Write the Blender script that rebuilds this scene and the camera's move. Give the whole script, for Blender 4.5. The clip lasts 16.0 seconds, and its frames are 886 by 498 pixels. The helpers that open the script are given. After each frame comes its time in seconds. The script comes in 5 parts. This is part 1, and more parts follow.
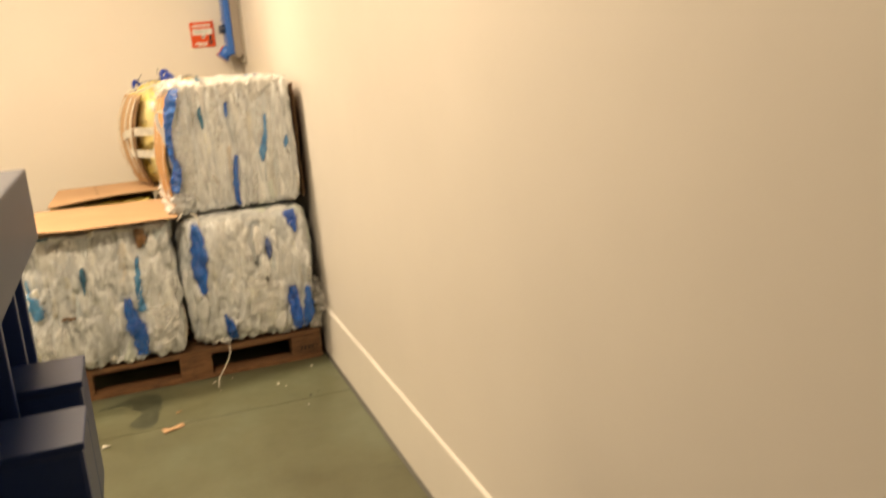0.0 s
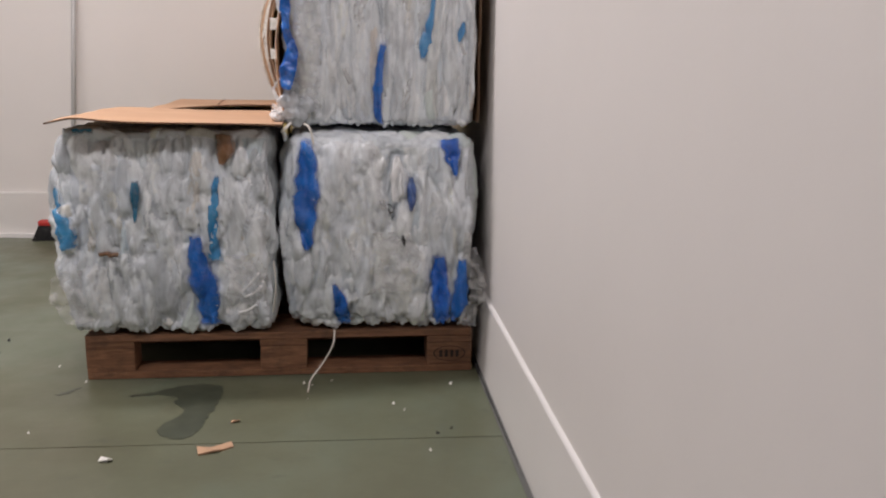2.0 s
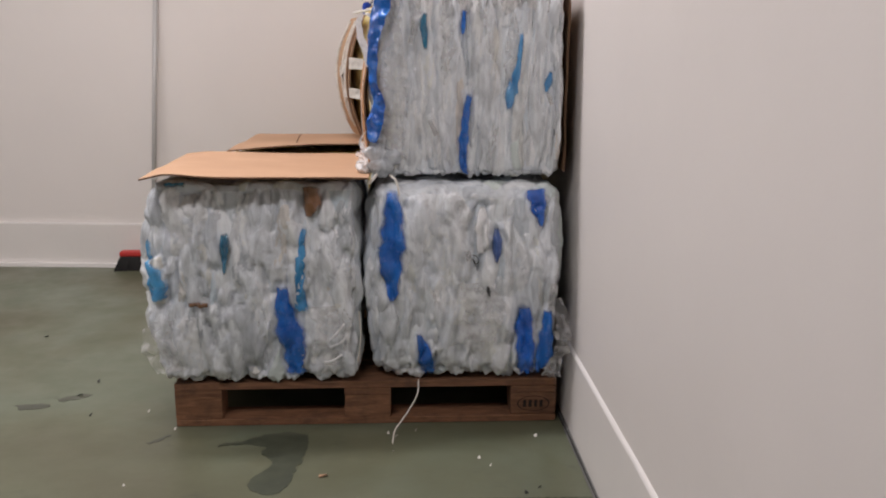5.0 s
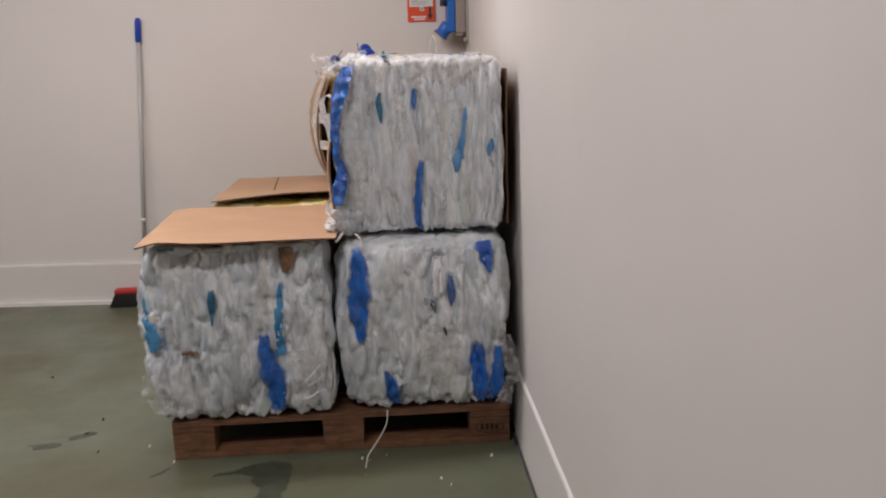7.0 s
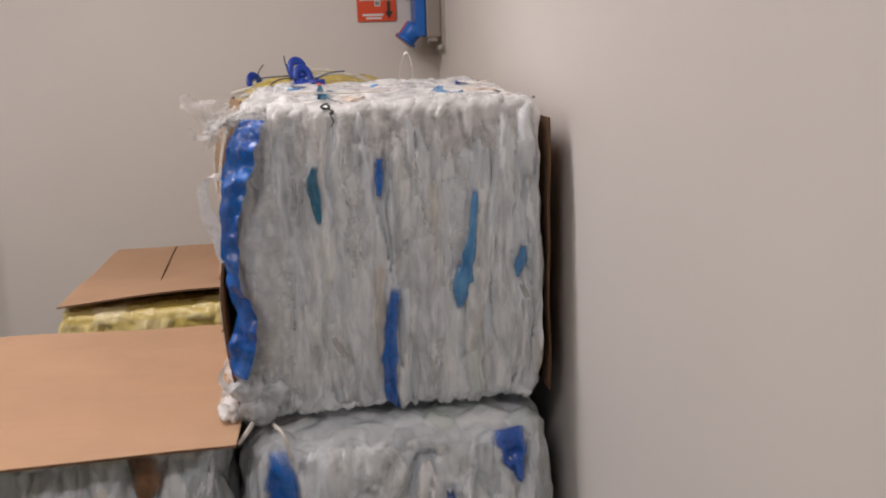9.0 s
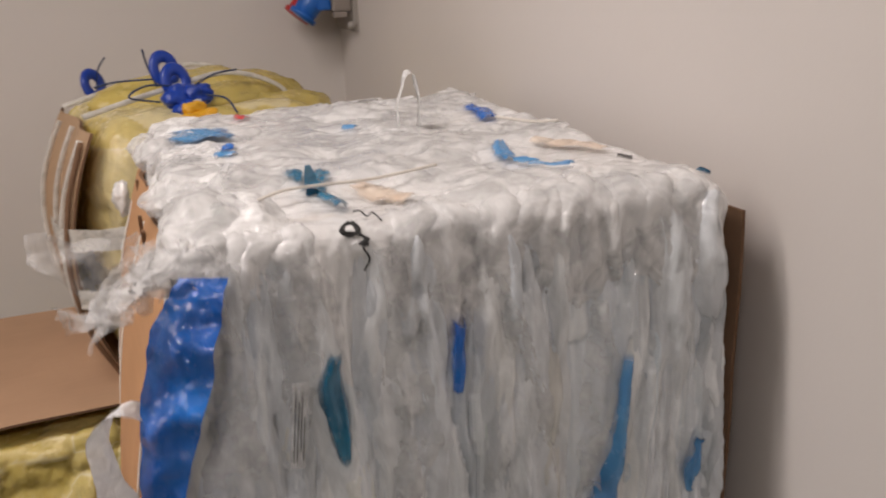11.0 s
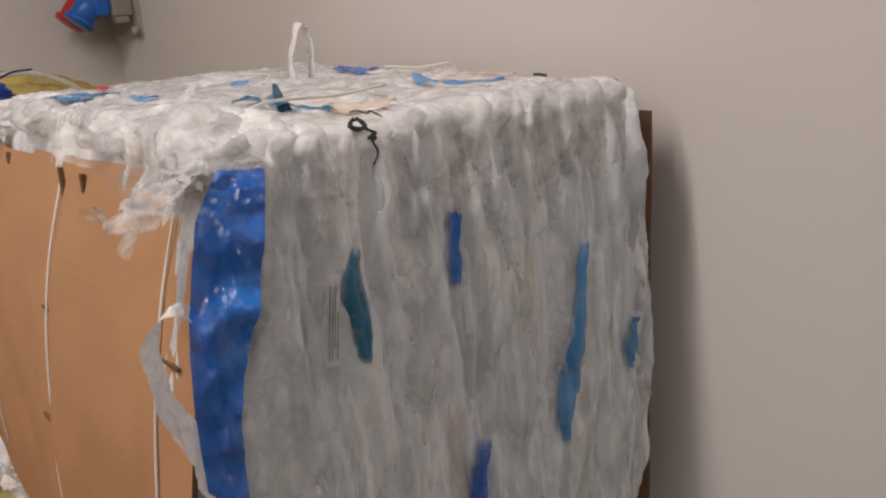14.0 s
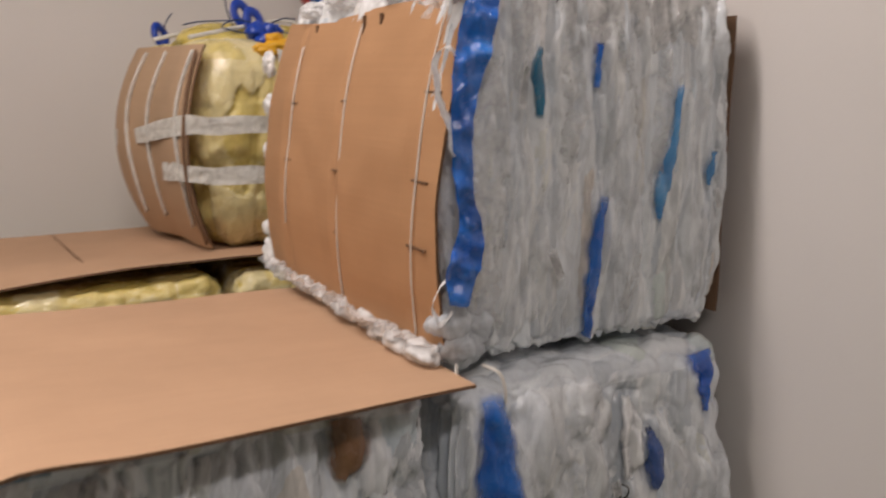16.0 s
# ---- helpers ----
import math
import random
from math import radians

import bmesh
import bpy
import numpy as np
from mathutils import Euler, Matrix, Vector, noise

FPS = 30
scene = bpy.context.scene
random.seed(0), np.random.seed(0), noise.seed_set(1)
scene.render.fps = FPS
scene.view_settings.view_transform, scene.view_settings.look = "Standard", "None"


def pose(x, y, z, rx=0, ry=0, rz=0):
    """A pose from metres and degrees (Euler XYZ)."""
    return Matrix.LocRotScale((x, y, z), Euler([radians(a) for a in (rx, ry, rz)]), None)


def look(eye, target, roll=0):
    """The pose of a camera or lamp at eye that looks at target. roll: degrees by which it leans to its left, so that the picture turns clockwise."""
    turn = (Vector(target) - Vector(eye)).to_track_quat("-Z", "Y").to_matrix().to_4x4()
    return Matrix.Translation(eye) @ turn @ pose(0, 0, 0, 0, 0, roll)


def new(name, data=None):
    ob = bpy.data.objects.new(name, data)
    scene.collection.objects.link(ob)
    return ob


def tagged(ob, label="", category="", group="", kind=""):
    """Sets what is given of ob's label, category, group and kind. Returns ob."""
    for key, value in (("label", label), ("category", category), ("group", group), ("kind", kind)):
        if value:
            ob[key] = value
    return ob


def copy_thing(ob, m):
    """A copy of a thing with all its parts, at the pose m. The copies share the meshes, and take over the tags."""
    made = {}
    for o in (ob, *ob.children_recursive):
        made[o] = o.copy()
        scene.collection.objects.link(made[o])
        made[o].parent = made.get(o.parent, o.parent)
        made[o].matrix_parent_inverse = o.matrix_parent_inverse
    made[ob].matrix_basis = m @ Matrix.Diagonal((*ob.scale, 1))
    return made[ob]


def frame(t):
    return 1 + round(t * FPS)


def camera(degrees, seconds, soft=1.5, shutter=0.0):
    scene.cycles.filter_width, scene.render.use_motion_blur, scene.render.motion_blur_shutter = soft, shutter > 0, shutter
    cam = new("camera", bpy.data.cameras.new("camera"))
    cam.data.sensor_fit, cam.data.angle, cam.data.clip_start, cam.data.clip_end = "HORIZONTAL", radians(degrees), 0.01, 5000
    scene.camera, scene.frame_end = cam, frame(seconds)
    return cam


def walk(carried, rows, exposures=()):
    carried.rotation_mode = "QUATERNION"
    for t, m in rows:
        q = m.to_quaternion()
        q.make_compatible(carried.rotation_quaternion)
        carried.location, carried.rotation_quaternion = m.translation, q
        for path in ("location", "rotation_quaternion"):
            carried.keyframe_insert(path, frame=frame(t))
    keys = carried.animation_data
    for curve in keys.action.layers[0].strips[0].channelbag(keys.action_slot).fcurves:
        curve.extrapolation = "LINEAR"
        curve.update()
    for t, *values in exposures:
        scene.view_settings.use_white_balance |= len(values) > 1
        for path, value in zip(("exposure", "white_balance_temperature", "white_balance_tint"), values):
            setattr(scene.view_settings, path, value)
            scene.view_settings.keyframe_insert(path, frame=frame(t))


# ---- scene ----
cam = camera(54.5, 16.0, 2.0, 0.3)
PATH = [
    (0, (-0.752, -4.004, 1.471), (-0.101, -2.173, 1.0), -4.5),
    (0.5, (-0.548, -3.697, 1.315), (-0.137, -1.842, 0.692), -3.0),
    (1, (-0.344, -3.351, 1.251), (-0.002, -1.483, 0.625), -1.5),
    (1.5, (-0.357, -2.957, 1.132), (-0.068, -1.041, 0.639), 1.6),
    (2, (-0.417, -2.611, 1.027), (-0.182, -0.678, 0.569), 1.1),
    (2.5, (-0.449, -2.339, 0.995), (-0.304, -0.415, 0.467), 0.8),
    (3, (-0.449, -2.314, 1.002), (-0.332, -0.399, 0.436), 0.7),
    (3.5, (-0.459, -2.273, 1.007), (-0.36, -0.359, 0.436), 0.7),
    (4, (-0.477, -2.248, 1.066), (-0.393, -0.328, 0.514), 0.8),
    (4.2, (-0.502, -2.253, 1.084), (-0.41, -0.326, 0.557), 0.9),
    (6.3, (-0.483, -3.102, 1.31), (-0.358, -1.15, 0.896), -0.8),
    (6.5, (-0.473, -3.085, 1.334), (-0.345, -1.137, 0.901), -1.0),
    (7, (-0.417, -2.875, 1.404), (-0.287, -0.932, 0.948), -1.6),
    (7.5, (-0.375, -2.597, 1.466), (-0.246, -0.655, 1.007), -1.5),
    (8, (-0.388, -2.242, 1.492), (-0.223, -0.299, 1.048), -1.7),
    (8.2, (-0.385, -2.075, 1.475), (-0.203, -0.132, 1.034), -1.8),
    (10.3, (-0.43, -0.876, 1.487), (-0.087, 1.014, 0.931), -0.7),
    (10.5, (-0.443, -0.818, 1.49), (-0.079, 1.069, 0.935), -0.4),
    (11, (-0.548, -0.629, 1.568), (0.079, 1.169, 0.956), -2.4),
    (11.5, (-0.59, -0.455, 1.626), (0.165, 1.23, 0.858), -3.3),
    (12, (-0.584, -0.349, 1.671), (0.206, 1.314, 0.889), -3.4),
    (12.5, (-0.643, -0.33, 1.669), (0.265, 1.251, 0.847), -3.1),
    (13, (-0.743, -0.379, 1.611), (0.303, 1.104, 0.77), -7.4),
    (13.5, (-0.773, -0.445, 1.534), (0.385, 1.037, 0.854), -7.3),
    (14, (-0.796, -0.574, 1.463), (0.391, 0.939, 0.913), -3.5),
    (14.5, (-0.859, -0.698, 1.406), (0.287, 0.892, 1.007), -2.2),
    (15, (-0.978, -0.788, 1.333), (0.157, 0.819, 0.975), -2.2),
    (15.5, (-1.134, -0.899, 1.274), (0.001, 0.71, 0.928), -2.6),
    (16, (-1.187, -1.045, 1.218), (-0.225, 0.666, 0.831), 0.4),
]
walk(cam, [(t, look(e, g, r)) for t, e, g, r in PATH],
     [(0.0, 0.08, 13000, 6), (0.5, -0.14, 10200, 2), (1.0, -0.15, 7500, 7), (1.5, -0.36, 6800, 9), (2.0, -0.38, 6500, 10), (3.5, -0.40, 6500, 10), (6.3, -0.64, 6550, 10), (8.0, -0.88, 6700, 10),
      (10.5, -1.00, 6950, 10), (12.0, -1.32, 7100, 11), (13.0, -1.43, 7100, 11), (14.5, -1.11, 7000, 10), (16.0, -0.90, 7000, 10)])

# ---- light ----
world = bpy.data.worlds.new("world")
world.use_nodes = True
scene.world = world
world.node_tree.nodes["Background"].inputs[0].default_value = (1.0, 0.95, 0.9, 1)
world.node_tree.nodes["Background"].inputs[1].default_value = 0.05

LAMP_Z = 2.86
LAMPS = [(-1.45, 0.18, 61.0), (-1.55, -2.0, 50.0), (-3.4, -0.1, 44.0)]
for lx, ly, power in LAMPS:
    lamp = bpy.data.lights.new("ceiling_lamp_light", "AREA")
    lamp.shape, lamp.size, lamp.size_y, lamp.energy = "RECTANGLE", 1.4, 0.18, power
    lamp.color = (1.0, 0.935, 0.955)
    new("ceiling_lamp_light", lamp).matrix_world = pose(lx, ly, LAMP_Z - 0.03)

# ---- materials ----


def mat(name, rough=0.5, metal=0.0, spec=0.5):
    m = bpy.data.materials.new(name)
    m.use_nodes = True
    b = m.node_tree.nodes["Principled BSDF"]
    b.inputs["Roughness"].default_value = rough
    b.inputs["Metallic"].default_value = metal
    b.inputs["Specular IOR Level"].default_value = spec
    return m, m.node_tree, b


def coords(nt, scale=(1, 1, 1), rot=(0, 0, 0)):
    tc = nt.nodes.new("ShaderNodeTexCoord")
    mp = nt.nodes.new("ShaderNodeMapping")
    mp.inputs["Scale"].default_value = scale
    mp.inputs["Rotation"].default_value = rot
    nt.links.new(tc.outputs["Object"], mp.inputs["Vector"])
    return mp.outputs[0]


def noise_tex(nt, vec, scale, detail=4, rough=0.55, dist=0.0):
    n = nt.nodes.new("ShaderNodeTexNoise")
    n.inputs["Scale"].default_value, n.inputs["Detail"].default_value = scale, detail
    n.inputs["Roughness"].default_value, n.inputs["Distortion"].default_value = rough, dist
    nt.links.new(vec, n.inputs["Vector"])
    return n.outputs[0]


def ramp(nt, fac, stops):
    r = nt.nodes.new("ShaderNodeValToRGB")
    e = r.color_ramp.elements
    while len(e) < len(stops):
        e.new(0.5)
    for el, (p, c) in zip(e, stops):
        el.position = p
        el.color = (*c, 1) if len(c) == 3 else c
    nt.links.new(fac, r.inputs[0])
    return r.outputs[0]


def mix(nt, fac, a, b, mode="MIX"):
    n = nt.nodes.new("ShaderNodeMix")
    n.data_type, n.blend_type = "RGBA", mode
    for s, v in ((n.inputs[0], fac), (n.inputs[6], a), (n.inputs[7], b)):
        if isinstance(v, bpy.types.NodeSocket):
            nt.links.new(v, s)
        elif isinstance(v, (int, float)):
            s.default_value = v
        else:
            s.default_value = (*v, 1)
    return n.outputs[2]


def bump(nt, b, height, strength=0.3, dist=0.01):
    n = nt.nodes.new("ShaderNodeBump")
    n.inputs["Strength"].default_value, n.inputs["Distance"].default_value = strength, dist
    nt.links.new(height, n.inputs["Height"])
    if b.inputs["Normal"].is_linked:
        nt.links.new(b.inputs["Normal"].links[0].from_socket, n.inputs["Normal"])
    nt.links.new(n.outputs[0], b.inputs["Normal"])


def grey(v):
    return (v, v, v)


def painted(name, col, rough, var=0.06, bscale=180, bstr=0.05, stain=0.0):
    m, nt, b = mat(name, rough)
    v = coords(nt)
    lo = tuple(c * (1 - var) for c in col)
    hi = tuple(min(1, c * (1 + var)) for c in col)
    c = ramp(nt, noise_tex(nt, v, 1.7, 5), [(0.35, lo), (0.7, hi)])
    if stain:
        s = ramp(nt, noise_tex(nt, v, 9, 6, 0.7), [(0.62, grey(0)), (0.78, grey(stain))])
        c = mix(nt, s, c, tuple(x * 0.6 for x in col))
    nt.links.new(c, b.inputs["Base Color"])
    bump(nt, b, noise_tex(nt, v, bscale, 3), bstr, 0.004)
    return m


M_WALL = painted("wall_paint", (0.70, 0.66, 0.63), 0.5, 0.02, 90, 0.05, 0.06)
M_SKIRT = painted("skirting_panel", (0.69, 0.66, 0.63), 0.42, 0.03, 60, 0.04, 0.12)
M_CAULK = painted("white_sealant", (0.76, 0.735, 0.71), 0.4, 0.05, 60, 0.1)
M_SEAL = painted("grey_sealing_strip", (0.15, 0.15, 0.14), 0.6, 0.2, 60, 0.2, 0.5)
M_GAP = painted("dark_gap", (0.03, 0.03, 0.03), 0.9, 0.2)
M_CEIL = painted("ceiling_paint", (0.74, 0.72, 0.69), 0.6, 0.02)
M_LAMPBODY = painted("lamp_housing", (0.75, 0.75, 0.74), 0.4, 0.02)
m, nt, b = mat("lamp_diffuser", 0.4)
b.inputs["Base Color"].default_value = (0.85, 0.85, 0.84, 1)
b.inputs["Emission Color"].default_value = (1.0, 0.935, 0.955, 1)
b.inputs["Emission Strength"].default_value = 6.0
M_DIFFUSER = m

# green epoxy floor: worn, smeared, faintly glossy
m, nt, b = mat("green_epoxy_floor", 0.4)
v = coords(nt)
c = ramp(nt, noise_tex(nt, v, 1.1, 6, 0.6, 0.4), [(0.30, (0.096, 0.094, 0.056)), (0.48, (0.118, 0.124, 0.078)), (0.62, (0.135, 0.155, 0.108)), (0.78, (0.170, 0.185, 0.140))])
d = ramp(nt, noise_tex(nt, coords(nt, (5, 9, 1), (0, 0, 0.4)), 1.0, 7, 0.7), [(0.60, grey(0)), (0.72, grey(0.55))])
c = mix(nt, d, c, (0.058, 0.062, 0.042))
e = ramp(nt, noise_tex(nt, v, 34, 5, 0.75), [(0.66, grey(0)), (0.74, grey(0.4))])
c = mix(nt, e, c, (0.19, 0.20, 0.155))
nt.links.new(c, b.inputs["Base Color"])
nt.links.new(ramp(nt, noise_tex(nt, v, 5, 6), [(0.3, grey(0.28)), (0.7, grey(0.52))]), b.inputs["Roughness"])
bump(nt, b, noise_tex(nt, v, 40, 5), 0.08, 0.004)
M_FLOOR = m
m, nt, b = mat("damp_floor_stain", 0.3)
nt.links.new(ramp(nt, noise_tex(nt, coords(nt), 16, 5), [(0.3, (0.048, 0.054, 0.038)), (0.7, (0.078, 0.086, 0.060))]), b.inputs["Base Color"])
M_WET = m

# pallet wood
m, nt, b = mat("pallet_wood", 0.75)
info = nt.nodes.new("ShaderNodeObjectInfo")
v = coords(nt, (1.6, 14, 14))
g = noise_tex(nt, v, 4, 8, 0.65, 1.2)
c = ramp(nt, g, [(0.25, (0.075, 0.034, 0.017)), (0.5, (0.19, 0.088, 0.044)), (0.75, (0.30, 0.15, 0.078))])
k = ramp(nt, info.outputs["Random"], [(0.0, grey(0.7)), (1.0, grey(1.15))])
c = mix(nt, 1.0, c, k, "MULTIPLY")
s = ramp(nt, noise_tex(nt, coords(nt), 12, 6, 0.7), [(0.5, grey(0)), (0.75, grey(0.7))])
c = mix(nt, s, c, (0.035, 0.022, 0.016))
nt.links.new(c, b.inputs["Base Color"])
bump(nt, b, g, 0.5, 0.004)
M_WOOD = m
M_BRAND = painted("burnt_mark", (0.02, 0.012, 0.008), 0.8)


def cardboard(name, col, axis=(1, 1, 1)):
    m, nt, b = mat(name, 0.8, spec=0.2)
    v = coords(nt)
    c = ramp(nt, noise_tex(nt, v, 3, 6, 0.6), [(0.3, tuple(x * 0.9 for x in col)), (0.7, tuple(x * 1.07 for x in col))])
    f = noise_tex(nt, coords(nt, axis), 1.0, 3)
    c = mix(nt, 0.05, c, ramp(nt, f, [(0.4, tuple(x * 0.7 for x in col)), (0.6, tuple(min(1, x * 1.2) for x in col))]))
    s = ramp(nt, noise_tex(nt, v, 24, 7, 0.75), [(0.68, grey(0)), (0.76, grey(0.35))])
    c = mix(nt, s, c, tuple(x * 0.55 for x in col))
    nt.links.new(c, b.inputs["Base Color"])
    bump(nt, b, f, 0.06, 0.002)
    bump(nt, b, noise_tex(nt, v, 12, 4), 0.15, 0.006)
    return m


M_CARD = cardboard("brown_cardboard", (0.475, 0.300, 0.190), (4, 140, 140))
M_CARD_SIDE = cardboard("brown_cardboard_panel", (0.47, 0.26, 0.135), (2, 2, 130))
M_CARD_PALE = cardboard("pale_cardboard", (0.47, 0.315, 0.20), (2, 2, 130))
# brown cardboard darkened, with shade put into the base colour
M_CARD_SHADED = cardboard("shaded_cardboard", (0.22, 0.13, 0.08), (2, 2, 130))
M_FLUTE = painted("cardboard_cut_edge", (0.16, 0.085, 0.045), 0.9, 0.4, 300, 0.4)


def film(name, stops, rough=0.2, stretch=(30, 30, 5), dirt=0.35, attr=True, bstr=0.45, soft=0.2, coat=0.07, depth=0.02, glint=0.006, streaks=0.5):
    """Crumpled plastic film: a tone for each sheet, milky and dirty patches, creases that glint."""
    m, nt, b = mat(name, rough)
    v = coords(nt)
    vs = coords(nt, stretch)
    if attr:
        a = nt.nodes.new("ShaderNodeAttribute")
        a.attribute_name = "sheet"
        c = ramp(nt, a.outputs["Fac"], stops)
    else:
        c = ramp(nt, noise_tex(nt, v, 14, 5), stops)
    streak = noise_tex(nt, vs, 1.0, 2, 0.5, 1.0)
    c = mix(nt, streaks, c, ramp(nt, streak, [(0.28, grey(0.55)), (0.48, grey(0.95)), (0.72, grey(1.06))]), "MULTIPLY")
    d = ramp(nt, noise_tex(nt, coords(nt, (20, 20, 7)), 1.0, 3, 0.5, 1.0), [(0.60, grey(0)), (0.74, grey(dirt))])
    c = mix(nt, d, c, (0.30, 0.28, 0.25))
    nt.links.new(c, b.inputs["Base Color"])
    b.inputs["Subsurface Weight"].default_value = soft
    b.inputs["Subsurface Radius"].default_value = (1, 1, 1)
    b.inputs["Subsurface Scale"].default_value = depth
    vo = nt.nodes.new("ShaderNodeTexVoronoi")
    vo.feature = "DISTANCE_TO_EDGE"
    vo.inputs["Scale"].default_value = 1.3
    warp = nt.nodes.new("ShaderNodeVectorMath")
    warp.operation = "ADD"
    nz = nt.nodes.new("ShaderNodeTexNoise")
    nz.inputs["Scale"].default_value = 1.6
    nz.inputs["Detail"].default_value = 4
    nt.links.new(vs, nz.inputs["Vector"])
    nt.links.new(vs, warp.inputs[0])
    nt.links.new(nz.outputs["Color"], warp.inputs[1])
    nt.links.new(warp.outputs[0], vo.inputs["Vector"])
    bump(nt, b, vo.outputs[0], bstr, 0.028)
    bump(nt, b, noise_tex(nt, coords(nt, (1, 1, 0.45)), 60, 2, 0.5, 1.5), 0.12, 0.006)
    # creases that catch the lamps
    vc = nt.nodes.new("ShaderNodeTexVoronoi")
    vc.feature = "DISTANCE_TO_EDGE"
    vc.inputs["Scale"].default_value = 2.4
    nt.links.new(warp.outputs[0], vc.inputs["Vector"])
    cb = nt.nodes.new("ShaderNodeBump")
    cb.inputs["Strength"].default_value, cb.inputs["Distance"].default_value = 0.8, glint
    nt.links.new(vc.outputs[0], cb.inputs["Height"])
    cn = nt.nodes.new("ShaderNodeBump")
    cn.inputs["Strength"].default_value, cn.inputs["Distance"].default_value = 1.0, 0.018
    nt.links.new(noise_tex(nt, coords(nt, (1, 1, 0.8)), 48, 2, 0.5, 2.5), cn.inputs["Height"])
    nt.links.new(cb.outputs[0], cn.inputs["Normal"])
    gl = nt.nodes.new("ShaderNodeBsdfGlossy")
    gl.inputs["Roughness"].default_value = 0.12
    gl.inputs["Color"].default_value = (0.95, 0.95, 0.95, 1)
    nt.links.new(cn.outputs[0], gl.inputs["Normal"])
    mx = nt.nodes.new("ShaderNodeMixShader")
    mx.inputs[0].default_value = coat
    nt.links.new(b.outputs[0], mx.inputs[1])
    nt.links.new(gl.outputs[0], mx.inputs[2])
    nt.links.new(mx.outputs[0], nt.nodes["Material Output"].inputs[0])
    nt.links.new(ramp(nt, noise_tex(nt, v, 40, 3), [(0.35, grey(rough * 0.7)), (0.7, grey(rough * 2.0))]), b.inputs["Roughness"])
    return m


WHITE_STOPS = [(0.0, (0.52, 0.57, 0.62)), (0.12, (0.80, 0.85, 0.89)), (0.28, (0.64, 0.69, 0.75)), (0.42, (0.88, 0.92, 0.95)), (0.55, (0.76, 0.82, 0.87)),
               (0.68, (0.86, 0.89, 0.91)), (0.80, (0.62, 0.67, 0.72)), (0.88, (0.89, 0.91, 0.93)), (0.93, (0.62, 0.71, 0.78)), (0.97, (0.70, 0.77, 0.72)), (1.0, (0.70, 0.65, 0.60))]
M_WHITE = film("white_film", WHITE_STOPS, 0.16, (34, 34, 3.2), 0.12, bstr=0.10, soft=0.45, coat=0.16, depth=0.015, streaks=0.30)
# whiter than the front film: lamplight on the top is put into the colour
M_TOP_LIT = film("white_film_lit_top", [(0.22, (0.62, 0.52, 0.42)), (0.33, (0.78, 0.75, 0.72)), (0.42, (0.86, 0.86, 0.86)), (0.6, (0.91, 0.91, 0.91)), (0.72, (0.84, 0.85, 0.86))], 0.16, (26, 26, 26), 0.12, False, 0.1, 0.35, 0.20, 0.015, streaks=0.25)
M_FLUFF = film("loose_white_film", [(0.3, (0.84, 0.85, 0.85)), (0.7, (0.92, 0.92, 0.91))], 0.16, (22, 22, 22), 0.1, False, 0.12, 0.5, 0.18, 0.02)
FOLD_STOPS = [(0.0, (0.58, 0.62, 0.66)), (0.15, (0.88, 0.92, 0.96)), (0.32, (0.74, 0.79, 0.84)), (0.46, (0.93, 0.96, 0.98)), (0.60, (0.84, 0.88, 0.92)),
              (0.72, (0.95, 0.97, 0.98)), (0.84, (0.78, 0.83, 0.87)), (0.92, (0.94, 0.96, 0.97)), (0.97, (0.82, 0.84, 0.80)), (1.0, (0.78, 0.72, 0.66))]


def thinned(m, lo, hi, scale=(30, 30, 10), glow=0.05):
    """Let the sheets below show through in patches."""
    nt = m.node_tree
    out = nt.nodes["Material Output"]
    whole = out.inputs[0].links[0].from_socket
    tr = nt.nodes.new("ShaderNodeBsdfTransparent")
    ms = nt.nodes.new("ShaderNodeMixShader")
    nt.links.new(ramp(nt, noise_tex(nt, coords(nt, scale), 1.0, 3, 0.5, 1.0), [(0.38, grey(hi)), (0.60, grey(lo))]), ms.inputs[0])
    tl = nt.nodes.new("ShaderNodeBsdfTranslucent")
    tl.inputs["Color"].default_value = (0.93, 0.95, 0.97, 1)
    mt = nt.nodes.new("ShaderNodeMixShader")
    mt.inputs[0].default_value = glow
    nt.links.new(whole, mt.inputs[1])
    nt.links.new(tl.outputs[0], mt.inputs[2])
    nt.links.new(mt.outputs[0], ms.inputs[1])
    nt.links.new(tr.outputs[0], ms.inputs[2])
    nt.links.new(ms.outputs[0], out.inputs[0])
    return m


M_FOLD = thinned(film("folded_film", FOLD_STOPS, 0.12, (26, 26, 8), 0.08, bstr=0.10, soft=0.0, coat=0.15, glint=0.009, streaks=0.14), 0.0, 0.32)
M_TOPFOLD = thinned(film("folded_top_film", [(0.0, (0.86, 0.86, 0.86)), (1.0, (0.94, 0.94, 0.94))], 0.14, (22, 22, 22), 0.04, bstr=0.05, soft=0.0, coat=0.11, glint=0.007, streaks=0.04), 0.15, 0.65, (24, 24, 24), 0.08)
YEL_STOPS = [(0.0, (0.62, 0.49, 0.14)), (0.5, (0.74, 0.61, 0.26)), (0.8, (0.76, 0.67, 0.40)), (1.0, (0.66, 0.53, 0.18))]
M_YELLOW = film("yellow_film", YEL_STOPS, 0.16, (16, 16, 12), 0.03, bstr=0.25, soft=0.45, streaks=0.3)


def half(nt, value):
    n = nt.nodes.new("ShaderNodeMath")
    n.operation = "MULTIPLY"
    nt.links.new(value, n.inputs[0])
    n.inputs[1].default_value = 0.5
    return n.outputs[0]


